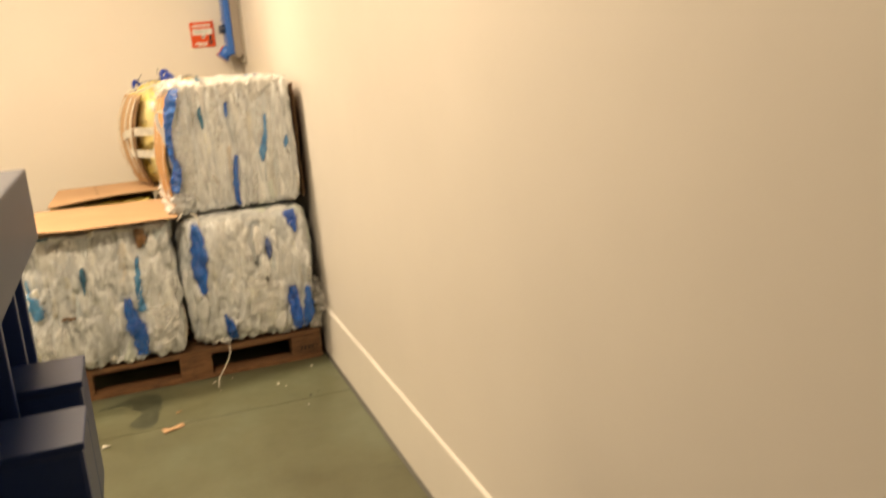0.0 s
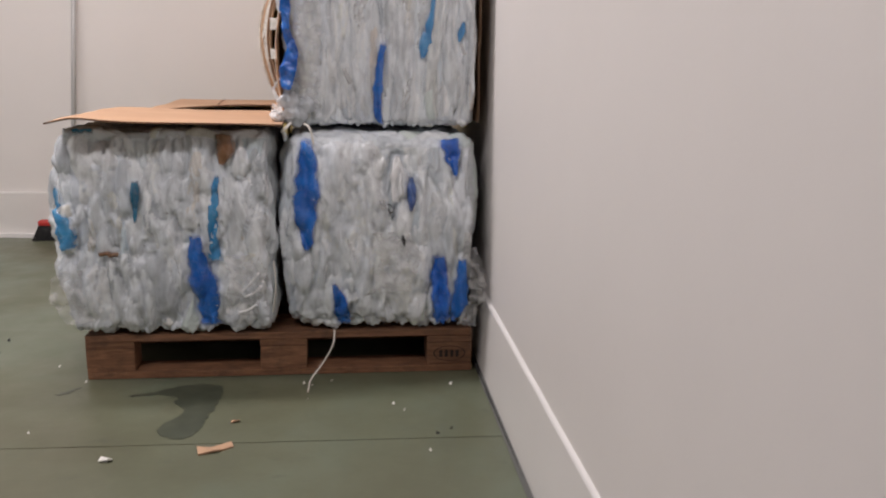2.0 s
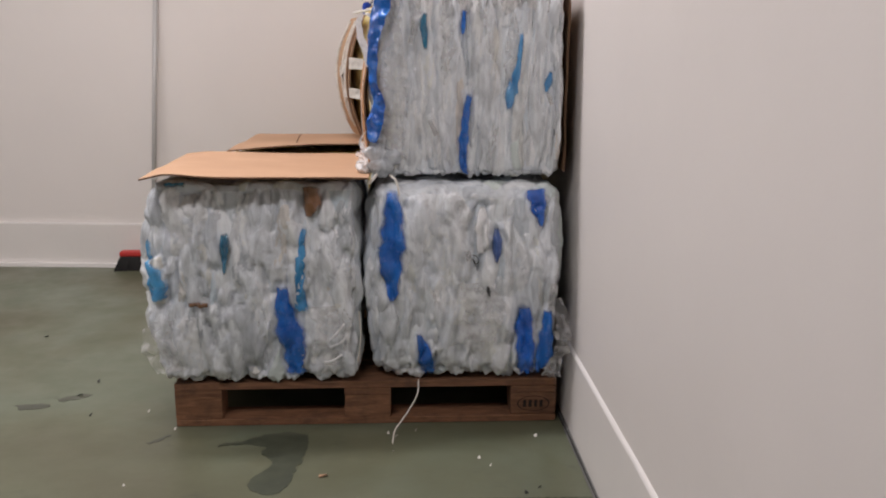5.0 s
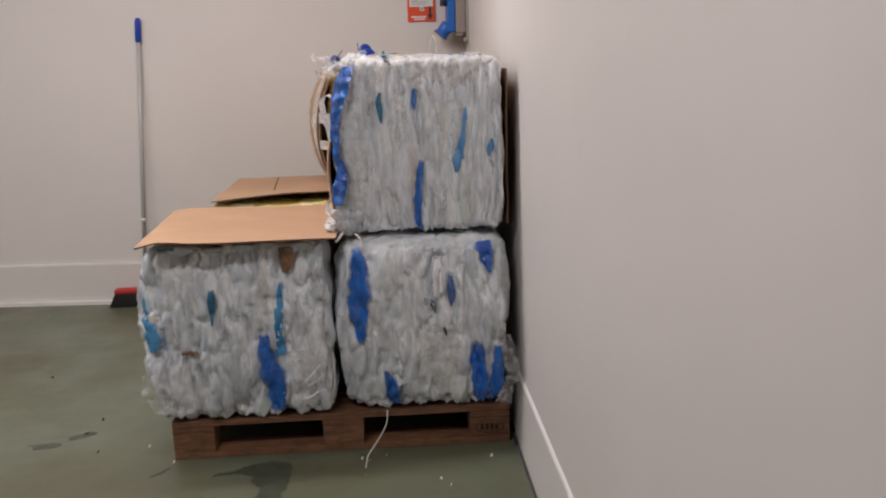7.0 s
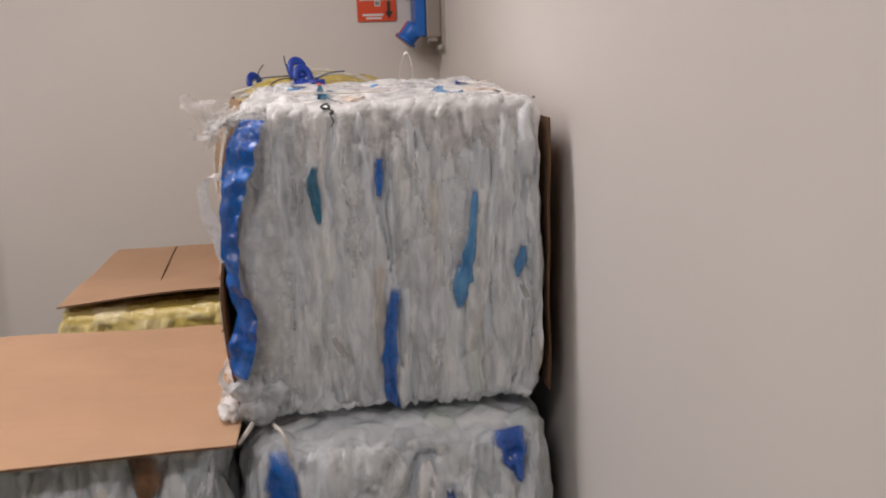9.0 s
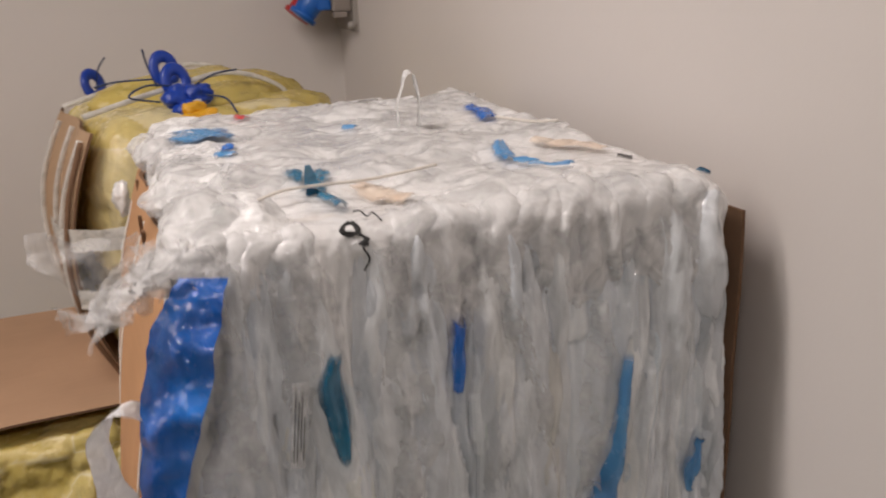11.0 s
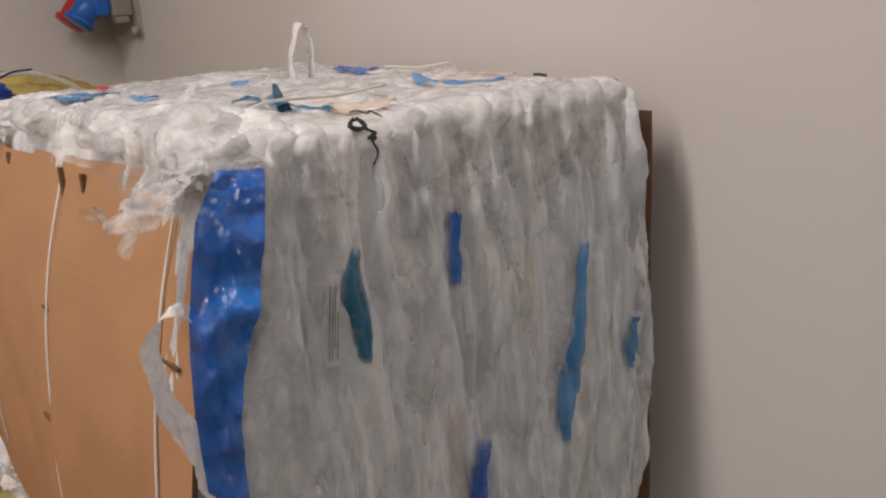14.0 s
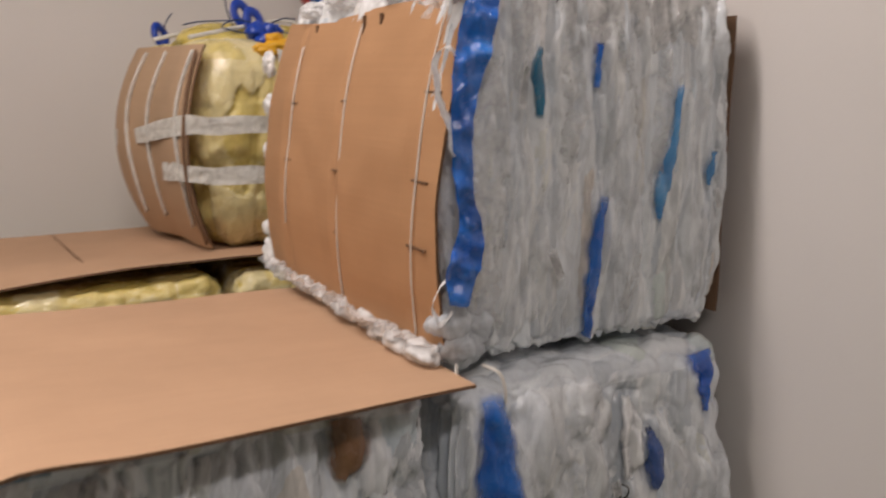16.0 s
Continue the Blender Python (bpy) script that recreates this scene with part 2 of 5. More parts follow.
def tinted(name, dark, light, rough=0.25):
    """Film whose thin torn edges let the sheets under it show."""
    m = film(name, [(0.3, dark), (0.7, light)], 0.18, (30, 30, 5), 0.02, False, 0.07, 0.0, 0.045, streaks=0.3)
    nt = m.node_tree
    out = nt.nodes["Material Output"]
    whole = out.inputs[0].links[0].from_socket
    a = nt.nodes.new("ShaderNodeAttribute")
    a.attribute_name = "edge"
    wob = noise_tex(nt, coords(nt, (1, 1, 0.3)), 40, 4, 0.6)
    add = nt.nodes.new("ShaderNodeMath")
    add.operation = "MULTIPLY_ADD"
    nt.links.new(wob, add.inputs[0])
    add.inputs[1].default_value = 0.9
    nt.links.new(a.outputs["Fac"], add.inputs[2])
    tr = nt.nodes.new("ShaderNodeBsdfTransparent")
    ms = nt.nodes.new("ShaderNodeMixShader")
    nt.links.new(ramp(nt, half(nt, add.outputs[0]), [(0.34, grey(0.05)), (0.54, grey(0.45)), (0.70, grey(0.97))]), ms.inputs[0])
    ms_in = ms.inputs
    nt.links.new(whole, ms_in[1])
    nt.links.new(tr.outputs[0], ms_in[2])
    nt.links.new(ms.outputs[0], out.inputs[0])
    return m


STRIP = {
    "blue": tinted("blue_film", (0.0015, 0.085, 0.42), (0.003, 0.165, 0.62)),
    "ultra": tinted("ultramarine_film", (0.003, 0.080, 0.46), (0.006, 0.155, 0.68)),
    "navy": tinted("navy_film", (0.02, 0.05, 0.18), (0.04, 0.10, 0.30)),
    "cyan": tinted("light_blue_film", (0.03, 0.22, 0.50), (0.07, 0.36, 0.66)),
    "sky": tinted("sky_blue_film", (0.035, 0.21, 0.50), (0.11, 0.36, 0.66)),
    "teal": tinted("teal_film", (0.006, 0.10, 0.20), (0.02, 0.20, 0.34)),
    "brown": tinted("brown_film", (0.15, 0.065, 0.025), (0.26, 0.13, 0.06)),
    "tan": tinted("tan_stained_film", (0.66, 0.50, 0.38), (0.80, 0.70, 0.60)),
    "white": tinted("milky_film", (0.84, 0.85, 0.86), (0.93, 0.93, 0.93)),
    "red": tinted("red_film", (0.45, 0.02, 0.02), (0.6, 0.05, 0.05)),
    "green": tinted("green_film", (0.02, 0.22, 0.06), (0.10, 0.40, 0.16)),
    "black": tinted("black_film", (0.012, 0.012, 0.014), (0.04, 0.04, 0.045)),
}
# wisps of thin white film
m, nt, b = mat("wispy_film", 0.2)
b.inputs["Base Color"].default_value = (0.93, 0.93, 0.93, 1)
bump(nt, b, noise_tex(nt, coords(nt), 60, 2, 0.5, 2.0), 0.5, 0.006)
tl = nt.nodes.new("ShaderNodeBsdfTranslucent")
tl.inputs["Color"].default_value = (0.9, 0.9, 0.9, 1)
m1 = nt.nodes.new("ShaderNodeMixShader")
m1.inputs[0].default_value = 0.12
nt.links.new(b.outputs[0], m1.inputs[1])
nt.links.new(tl.outputs[0], m1.inputs[2])
tr = nt.nodes.new("ShaderNodeBsdfTransparent")
ms = nt.nodes.new("ShaderNodeMixShader")
nt.links.new(ramp(nt, noise_tex(nt, coords(nt), 45, 4), [(0.33, grey(0.72)), (0.52, grey(1.0))]), ms.inputs[0])
nt.links.new(tr.outputs[0], ms.inputs[1])
nt.links.new(m1.outputs[0], ms.inputs[2])
nt.links.new(ms.outputs[0], nt.nodes["Material Output"].inputs[0])
M_WISP = m
# clear wrap: part see-through, part glossy white
m, nt, b = mat("clear_film", 0.12)
b.inputs["Base Color"].default_value = (0.85, 0.85, 0.85, 1)
bump(nt, b, noise_tex(nt, coords(nt), 55, 5, 0.7), 0.6, 0.01)
tr = nt.nodes.new("ShaderNodeBsdfTransparent")
ms = nt.nodes.new("ShaderNodeMixShader")
nt.links.new(ramp(nt, noise_tex(nt, coords(nt), 30, 4), [(0.35, grey(0.12)), (0.7, grey(0.55))]), ms.inputs[0])
nt.links.new(tr.outputs[0], ms.inputs[1])
nt.links.new(b.outputs[0], ms.inputs[2])
nt.links.new(ms.outputs[0], nt.nodes["Material Output"].inputs[0])
M_CLEAR = m
M_CORD = painted("white_cord", (0.72, 0.68, 0.62), 0.5, 0.08, 400, 0.3)
M_TAPE = film("white_tape", [(0.3, (0.62, 0.60, 0.55)), (0.7, (0.74, 0.72, 0.67))], 0.25, (30, 30, 30), 0.05, False, 0.2, 0.0)
M_BLUEPL = painted("blue_plastic", (0.008, 0.05, 0.36), 0.32, 0.1, 60, 0.05)
M_YELPL = painted("yellow_plastic", (0.70, 0.36, 0.02), 0.4, 0.1, 60, 0.1)
M_WIRE = painted("dark_blue_wire", (0.012, 0.03, 0.09), 0.4)
M_SOCKET = painted("blue_socket_plastic", (0.012, 0.13, 0.50), 0.35, 0.05)
M_SOCKGREY = painted("grey_enclosure", (0.30, 0.26, 0.235), 0.45, 0.06)
M_PLATE = painted("mounting_plate", (0.38, 0.35, 0.32), 0.4, 0.06)
M_DARKPL = painted("dark_socket_plastic", (0.015, 0.03, 0.07), 0.35)
M_REDPL = painted("red_socket_plastic", (0.50, 0.03, 0.025), 0.35)
M_ORANGE = painted("orange_sign", (0.72, 0.075, 0.02), 0.45, 0.05)
M_SIGNWHITE = painted("sign_white", (0.72, 0.72, 0.70), 0.45, 0.03)
M_SIGNBLACK = painted("sign_black", (0.02, 0.02, 0.02), 0.5)
M_ALU = painted("broom_handle_metal", (0.42, 0.41, 0.40), 0.35, 0.05)
M_BROOMRED = painted("broom_red", (0.45, 0.03, 0.025), 0.5)
M_BRISTLE = painted("black_bristle", (0.015, 0.014, 0.014), 0.85, 0.3, 300, 0.6)
M_MACHINE = painted("dark_blue_machine_paint", (0.012, 0.035, 0.13), 0.38, 0.12, 40, 0.05, 0.3)
M_MACHTOP = painted("grey_blue_machine_top", (0.040, 0.052, 0.10), 0.4, 0.12, 40, 0.05, 0.3)
M_RUBBER = painted("black_rubber", (0.02, 0.02, 0.02), 0.7)
M_ORPAINT = painted("orange_paint", (0.50, 0.07, 0.02), 0.5)
M_CHIP = painted("paper_scrap", (0.70, 0.68, 0.62), 0.8, 0.05)

# ---- builders ----


def thing(name, label="", category="", group="", at=(0, 0, 0)):
    ob = new(name)
    ob.empty_display_size = 0.05
    ob.location = at
    return tagged(ob, label, category, group)


def hang(ob, parent):
    """Make ob a part of parent, with its points still in the world's metres."""
    ob.parent = parent
    ob.location = -parent.location if parent.parent is None else (0, 0, 0)


def mesh_ob(name, verts, faces, material, parent=None, label="", smooth=False):
    me = bpy.data.meshes.new(name)
    me.from_pydata([tuple(p) for p in verts], [], faces)
    me.materials.append(material)
    if smooth:
        me.shade_smooth()
    ob = new(name, me)
    if parent is not None:
        hang(ob, parent)
    if label:
        ob["label"] = label
    return ob


def part(name, bm, material, parent=None, label="", smooth=False):
    me = bpy.data.meshes.new(name)
    bm.to_mesh(me)
    bm.free()
    me.materials.append(material)
    if smooth:
        me.shade_smooth()
    ob = new(name, me)
    if parent is not None:
        hang(ob, parent)
    if label:
        ob["label"] = label
    return ob


def box_bm(lo, hi, bevel=0.0, seg=2, rough=0.0):
    bm = bmesh.new()
    bmesh.ops.create_cube(bm, size=1)
    for v in bm.verts:
        v.co = Vector([lo[i] + (v.co[i] + 0.5) * (hi[i] - lo[i]) + random.uniform(-rough, rough) for i in range(3)])
    if bevel:
        bmesh.ops.bevel(bm, geom=bm.edges[:], offset=bevel, segments=seg, affect="EDGES", profile=0.6)
    return bm


def box(name, lo, hi, material, parent=None, bevel=0.0, label="", rough=0.0, turn=None):
    bm = box_bm(lo, hi, bevel, 2, rough)
    if turn is not None:
        bmesh.ops.transform(bm, matrix=turn, verts=bm.verts)
    return part(name, bm, material, parent, label)


def tube_bm(points, radius, sides=8, flat=1.0):
    """A cord or rod along the points; flat squeezes it into a strap."""
    bm = bmesh.new()
    pts = [Vector(p) for p in points]
    rings = []
    for i, p in enumerate(pts):
        d = (pts[min(i + 1, len(pts) - 1)] - pts[max(i - 1, 0)]).normalized()
        a = d.cross(Vector((0.31, -0.9, 0.27))).normalized()
        c = d.cross(a)
        r = radius[i] if isinstance(radius, (list, tuple)) else radius
        rings.append([bm.verts.new(p + r * (math.cos(t) * a + flat * math.sin(t) * c)) for t in (2 * math.pi * k / sides for k in range(sides))])
    for r0, r1 in zip(rings, rings[1:]):
        for k in range(sides):
            bm.faces.new((r0[k], r0[(k + 1) % sides], r1[(k + 1) % sides], r1[k]))
    bm.faces.new(rings[0][::-1])
    bm.faces.new(rings[-1])
    return bm


def curve(points, n=24):
    """A smooth line through the points."""
    p = [Vector(q) for q in points]
    p = [2 * p[0] - p[1]] + p + [2 * p[-1] - p[-2]]
    out = []
    for i in range(1, len(p) - 2):
        for k in range(n):
            t = k / n
            out.append(0.5 * ((2 * p[i]) + (p[i + 1] - p[i - 1]) * t + (2 * p[i - 1] - 5 * p[i] + 4 * p[i + 1] - p[i + 2]) * t * t
                              + (3 * p[i] - p[i - 1] - 3 * p[i + 1] + p[i + 2]) * t ** 3))
    out.append(p[-2])
    return out


def tube(name, points, radius, material, parent=None, label="", smooth_n=10, flat=1.0, sides=8):
    return part(name, tube_bm(curve(points, smooth_n), radius, sides, flat), material, parent, label, True)


# ---- noise on arrays ----


def lattice(ix, iy, iz, seed):
    h = (ix.astype(np.int64) * 73856093) ^ (iy.astype(np.int64) * 19349663) ^ (iz.astype(np.int64) * 83492791) ^ (seed * 2654435761)
    h = (h ^ (h >> 13)) * 1274126177 & 0xFFFFFFFF
    h = (h ^ (h >> 16)) * 2246822519 & 0xFFFFFFFF
    return ((h ^ (h >> 15)) & 0xFFFFFF) / float(0xFFFFFF)


def vnoise(P, seed=0):
    f = np.floor(P)
    i = f.astype(np.int64)
    t = P - f
    t = t * t * (3 - 2 * t)
    out = 0
    for dx in (0, 1):
        for dy in (0, 1):
            for dz in (0, 1):
                w = (t[:, 0] if dx else 1 - t[:, 0]) * (t[:, 1] if dy else 1 - t[:, 1]) * (t[:, 2] if dz else 1 - t[:, 2])
                out = out + w * lattice(i[:, 0] + dx, i[:, 1] + dy, i[:, 2] + dz, seed)
    return out - 0.5


def fbm(P, seed=0, octaves=4, gain=0.55):
    out, amp = 0, 1.0
    for o in range(octaves):
        out = out + amp * vnoise(P * (2.0 ** o) + 17.3 * o, seed + o)
        amp *= gain
    return out


def cells(P, seed):
    """Nearest and second nearest cell points, and a number for the cell."""
    base = np.floor(P).astype(np.int64)
    f1 = np.full(len(P), 9.0)
    f2 = np.full(len(P), 9.0)
    num = np.zeros(len(P))
    for dx in (-1, 0, 1):
        for dy in (-1, 0, 1):
            for dz in (-1, 0, 1):
                c = base + (dx, dy, dz)
                q = np.stack([c[:, k] + lattice(c[:, 0], c[:, 1], c[:, 2], seed + 7 * k + 1) for k in range(3)], 1)
                d = np.sqrt(((P - q) ** 2).sum(1))
                r = lattice(c[:, 0], c[:, 1], c[:, 2], seed + 91)
                near = d < f1
                f2 = np.where(near, f1, np.minimum(f2, d))
                num = np.where(near, r, num)
                f1 = np.where(near, d, f1)
    return f1, f2, num


class Pressed:
    """The skin of a pressed bale: a rounded block of folded sheets."""

    def __init__(self, lo, hi, r, seed, side=(0.042, 0.042, 0.20), top=0.085, deep=0.016, bulge=0.02, back_drop=0.0, fine=1.0, belly=None):
        self.lo, self.hi, self.r, self.seed = np.array(lo), np.array(hi), r, seed
        self.side, self.top, self.deep, self.bulge, self.back_drop, self.fine = np.array(side), top, deep, bulge, back_drop, fine
        self.belly = bulge if belly is None else belly

    def skin(self, P):
        inner = np.clip(P, self.lo + self.r, self.hi - self.r)
        d = P - inner
        n = d / np.maximum(np.linalg.norm(d, axis=1, keepdims=True), 1e-9)
        p = inner + self.r * n
        s = self.seed
        warp = np.stack([fbm(p * (8, 8, 5), s + 40 + k, 3) for k in range(3)], 1) * 0.05
        q = (p + warp * (0.6, 0.6, 2.0)) / self.side
        f1, f2, num = cells(q, s)
        edge = np.clip((f2 - f1) * 1.6, 0, 1) ** 0.6
        g1, g2, num2 = cells((p + warp * (0.3, 0.3, 1.5)) / (self.side * (0.42, 0.42, 0.6)), s + 5)
        thin = 1 - np.abs(fbm((p + warp * (0.6, 0.6, 0)) * (85, 85, 9), s + 66, 3)) * 2.2
        fold = np.abs(fbm((p + warp * (0.5, 0.5, 0)) * (34, 34, 4), s + 60, 3)) ** 0.8
        h_side = self.deep * (0.95 * edge - 0.95 + 0.9 * (num - 0.5)) + self.deep * 0.35 * (np.clip((g2 - g1) * 2, 0, 1) ** 0.7 - 0.6 + 0.5 * (num2 - 0.5))
        h_side = h_side - 0.016 * self.fine * fold + 0.004 * fbm(p * (30, 30, 22), s + 80, 3) + 0.0045 * self.fine * np.clip(thin, 0, 1) ** 2
        a1, a2, numt = cells((p + warp * 1.2) / self.top, s + 11)
        crisp = np.abs(fbm(p * 24, s + 71, 3))
        ridge = np.clip(1 - np.abs(fbm((p + warp) * 42, s + 75, 4)) * 2.4, 0, 1) ** 2
        h_top = 0.0020 * self.fine * ridge + self.deep * 0.45 * (np.clip((a2 - a1) * 1.5, 0, 1) ** 0.7 - 0.7 + 0.7 * (numt - 0.5)) + 0.012 * fbm(p * 9, s + 73, 3) - 0.005 * self.fine * crisp + 0.003
        w = np.clip(n[:, 2] * 1.3 - 0.1, 0, 1)
        h = (1 - w) * h_side + w * h_top
        num = np.where(w > 0.5, numt, num)
        out = p + n * h[:, None]
        z = (p[:, 2] - self.lo[2]) / (self.hi[2] - self.lo[2])
        lean = n * np.stack([np.where(n[:, 0] < 0, self.belly, 0.4 * self.bulge), np.full(len(n), self.bulge), np.zeros(len(n))], 1) * (0.5 - (2 * z - 1) ** 2)[:, None]
        out = out + lean
        y = (p[:, 1] - self.lo[1]) / (self.hi[1] - self.lo[1])
        out[:, 2] -= self.back_drop * y * z
        return out, n, num, w

    def body(self, name, step, material, parent, faces="front left right top back", top_material=None, label=""):
        lo, hi = self.lo, self.hi
        nx, ny, nz = [max(4, int(round((hi[k] - lo[k]) / step))) for k in range(3)]
        X, Y, Z = [np.linspace(lo[k], hi[k], n + 1) for k, n in enumerate((nx, ny, nz))]
        verts, quads = [], []
        count = 0
        for f in faces.split():
            if f == "front":
                A, B = np.meshgrid(X, Z, indexing="ij"); P = np.stack([A, np.full_like(A, lo[1]), B], -1); flip = False
            elif f == "back":
                A, B = np.meshgrid(X, Z, indexing="ij"); P = np.stack([A, np.full_like(A, hi[1]), B], -1); flip = True
            elif f == "left":
                A, B = np.meshgrid(Y, Z, indexing="ij"); P = np.stack([np.full_like(A, lo[0]), A, B], -1); flip = True
            elif f == "right":
                A, B = np.meshgrid(Y, Z, indexing="ij"); P = np.stack([np.full_like(A, hi[0]), A, B], -1); flip = False
            elif f == "bottom":
                A, B = np.meshgrid(X, Y, indexing="ij"); P = np.stack([A, B, np.full_like(A, lo[2])], -1); flip = True
            else:
                A, B = np.meshgrid(X, Y, indexing="ij"); P = np.stack([A, B, np.full_like(A, hi[2])], -1); flip = False
            na, nb = P.shape[:2]
            idx = count + np.arange(na * nb).reshape(na, nb)
            a, b2, c, d = idx[:-1, :-1].ravel(), idx[1:, :-1].ravel(), idx[1:, 1:].ravel(), idx[:-1, 1:].ravel()
            quads.append(np.stack([a, d, c, b2] if flip else [a, b2, c, d], 1))
            verts.append(P.reshape(-1, 3))
            count += na * nb
        P = np.concatenate(verts)
        Q = np.concatenate(quads)
        _, first, same = np.unique(np.round(P, 6), axis=0, return_index=True, return_inverse=True)
        P, Q = P[first], np.reshape(same, -1)[Q]
        out, n, num, w = self.skin(P)
        me = bpy.data.meshes.new(name)
        me.vertices.add(len(out))
        me.vertices.foreach_set("co", out.astype(np.float32).ravel())
        me.loops.add(Q.size)
        me.loops.foreach_set("vertex_index", Q.ravel().astype(np.int32))
        me.polygons.add(len(Q))
        me.polygons.foreach_set("loop_start", np.arange(0, Q.size, 4, dtype=np.int32))
        me.update(calc_edges=True)
        at = me.attributes.new("sheet", "FLOAT", "POINT")
        at.data.foreach_set("value", num.astype(np.float32))
        me.materials.append(material)
        if top_material is not None:
            me.materials.append(top_material)
            # the lit top colour also runs down the upper sides in ragged fingers
            me.polygons.foreach_set("material_index", (np.maximum(w + 0.35 * fbm(out * 30, 7, 3), 0.5 + 12 * (out[:, 2] - hi[2] + 0.035 + 0.22 * np.clip(fbm(out * (22, 22, 5), 9, 3) + 0.03, 0, 1)))[Q].mean(1) > 0.5).astype(np.int32))
        me.shade_smooth()
        ob = new(name, me)
        hang(ob, parent)
        if label:
            ob["label"] = label
        return ob

    def strip(self, name, face, pts, material, parent, lift=0.005, wide=1.0, label="", puff=0.006):
        """A torn strip of film lying in the folds; pts: two coordinates on the face and the width."""
        line = curve([(a, b, w * wide) for a, b, w in pts], 12)
        n, m = len(line), 9
        P, off = [], []
        for i, p in enumerate(line):
            q0, q1 = line[max(i - 1, 0)], line[min(i + 1, n - 1)]
            d = Vector((q1.x - q0.x, q1.y - q0.y))
            d = d.normalized() if d.length > 1e-6 else Vector((0, 1))
            jag = 1 + 0.25 * noise.noise((p.x * 28, p.y * 28, 3.1)) + 0.12 * noise.noise((p.x * 90, p.y * 90, 5.1))
            for k in range(m):
                s = 2 * k / (m - 1) - 1
                wob = 0.22 * p.z * noise.noise((p.x * 26, p.y * 26, 9.0 if s > 0 else 21.0)) * abs(s)
                u, v = p.x - d.y * (s * max(p.z, 0.003) * 0.5 * jag + wob), p.y + d.x * (s * max(p.z, 0.003) * 0.5 * jag + wob)
                P.append((u, self.lo[1], v) if face == "front" else (u, v, self.hi[2]))
                off.append(lift + puff * (1 - s * s) - 0.003 * abs(s) ** 3 + min(0.004, lift * 0.4) * noise.noise((u * 70, v * 35, s * 2)))
        P = np.array(P)
        P = np.clip(P, self.lo, self.hi)
        out, nn, _, _ = self.skin(P)
        out = out + nn * np.array(off)[:, None]
        faces = [(i * m + k, i * m + k + 1, (i + 1) * m + k + 1, (i + 1) * m + k) for i in range(n - 1) for k in range(m - 1)]
        ob = mesh_ob(name, out, faces, material, parent, label, True)
        rim = [max(abs(2 * k / (m - 1) - 1) ** 2.5, abs(2 * i / (n - 1) - 1) ** 8) for i in range(n) for k in range(m)]
        ob.data.attributes.new("edge", "FLOAT", "POINT").data.foreach_set("value", rim)
        return ob

    def folds(self, name, face, count, seed, wide, long, turn, material, parent, avoid=(), rise=0.26, zone=None, crumple=1.0):
        """Overlapping leaves of creased film pressed into the face; on "edge" the second coordinate runs from the front over the top."""
        rnd = random.Random(seed)
        lo, hi = self.lo, self.hi
        a0, a1, b0, b1 = zone or (lo[0], hi[0], lo[2], hi[2])
        nu, nv = 8, 18
        leaves = []
        while len(leaves) < count:
            w, length = rnd.uniform(*wide), rnd.uniform(*long)
            if face != "top":
                length = min(length, b1 - b0 - 0.02)
            th = rnd.gauss(0, turn) if turn < 1 else rnd.uniform(0, math.pi)
            ex, ez = abs(math.sin(th)) * length / 2, abs(math.cos(th)) * length / 2
            cx = rnd.uniform(a0 + 0.25 * w, a1 - 0.25 * w)
            cz = rnd.uniform(min(b0 + ez, b1 - 0.01), max(b1 - ez, b0 + 0.01))
            near = w * 0.42 + 0.010
            if any(min(abs(cx - a) for a, _, _ in pts) < near + 0.4 * max(q for _, _, q in pts) and min(c for _, c, _ in pts) < cz + ez and cz - ez < max(c for _, c, _ in pts) for _, pts in avoid):
                if rnd.random() < 0.96:
                    continue
            leaves.append((cx, cz, w, length, th, rnd.uniform(0, 99), rnd.uniform(-0.35, 0.35), rnd.random(), rnd.uniform(0.5, 1.2)))
        P, off = [], []
        for cx, cz, w, length, th, k, tilt, tone, puffy in leaves:
            c, sn = math.cos(th), math.sin(th)
            for i in range(nv + 1):
                v = 2 * i / nv - 1
                bend = 0.30 * w * noise.noise((v * 1.3, k, 1))
                prof = (0.30 + 0.70 * math.sqrt(max(0, 1 - 0.96 * v * v))) * (1 + 0.30 * noise.noise((v * 2.2, k, 4)))
                for j in range(nu + 1):
                    u = 2 * j / nu - 1
                    x = u * w / 2 * prof * (1 + 0.2 * noise.noise((v * 5, k, u * 0.7))) + bend
                    z = v * length / 2 * (1 + 0.10 * noise.noise((u * 1.5, k, 8)))
                    crease = abs(noise.noise((x * 60 + k, z * 13, k))) + 0.5 * abs(noise.noise((x * 110, z * 45 + k, k)))
                    h = rise * w * puffy * (1 - u * u) ** 0.8 * (1 - v ** 4) + tilt * 0.22 * w * u + 0.0025
                    h += crumple * min(0.010, 0.26 * w) * (0.28 - crease) * 1.1 - 0.004 * max(abs(u), abs(v)) ** 6
                    A, B = cx + x * c + z * sn, cz + z * c - x * sn
                    if face == "front":
                        P.append((A, lo[1], B))
                    elif face == "left":
                        P.append((lo[0], A, B))
                    elif face == "edge":
                        P.append((A, lo[1] + max(B, 0), hi[2] + min(B, 0)))
                    else:
                        P.append((A, B, hi[2]))
                    off.append(max(h, -0.004))
        P = np.clip(np.array(P), lo, hi)
        out, nn, _, _ = self.skin(P)
        out = out + nn * np.array(off)[:, None]
        m = (nu + 1) * (nv + 1)
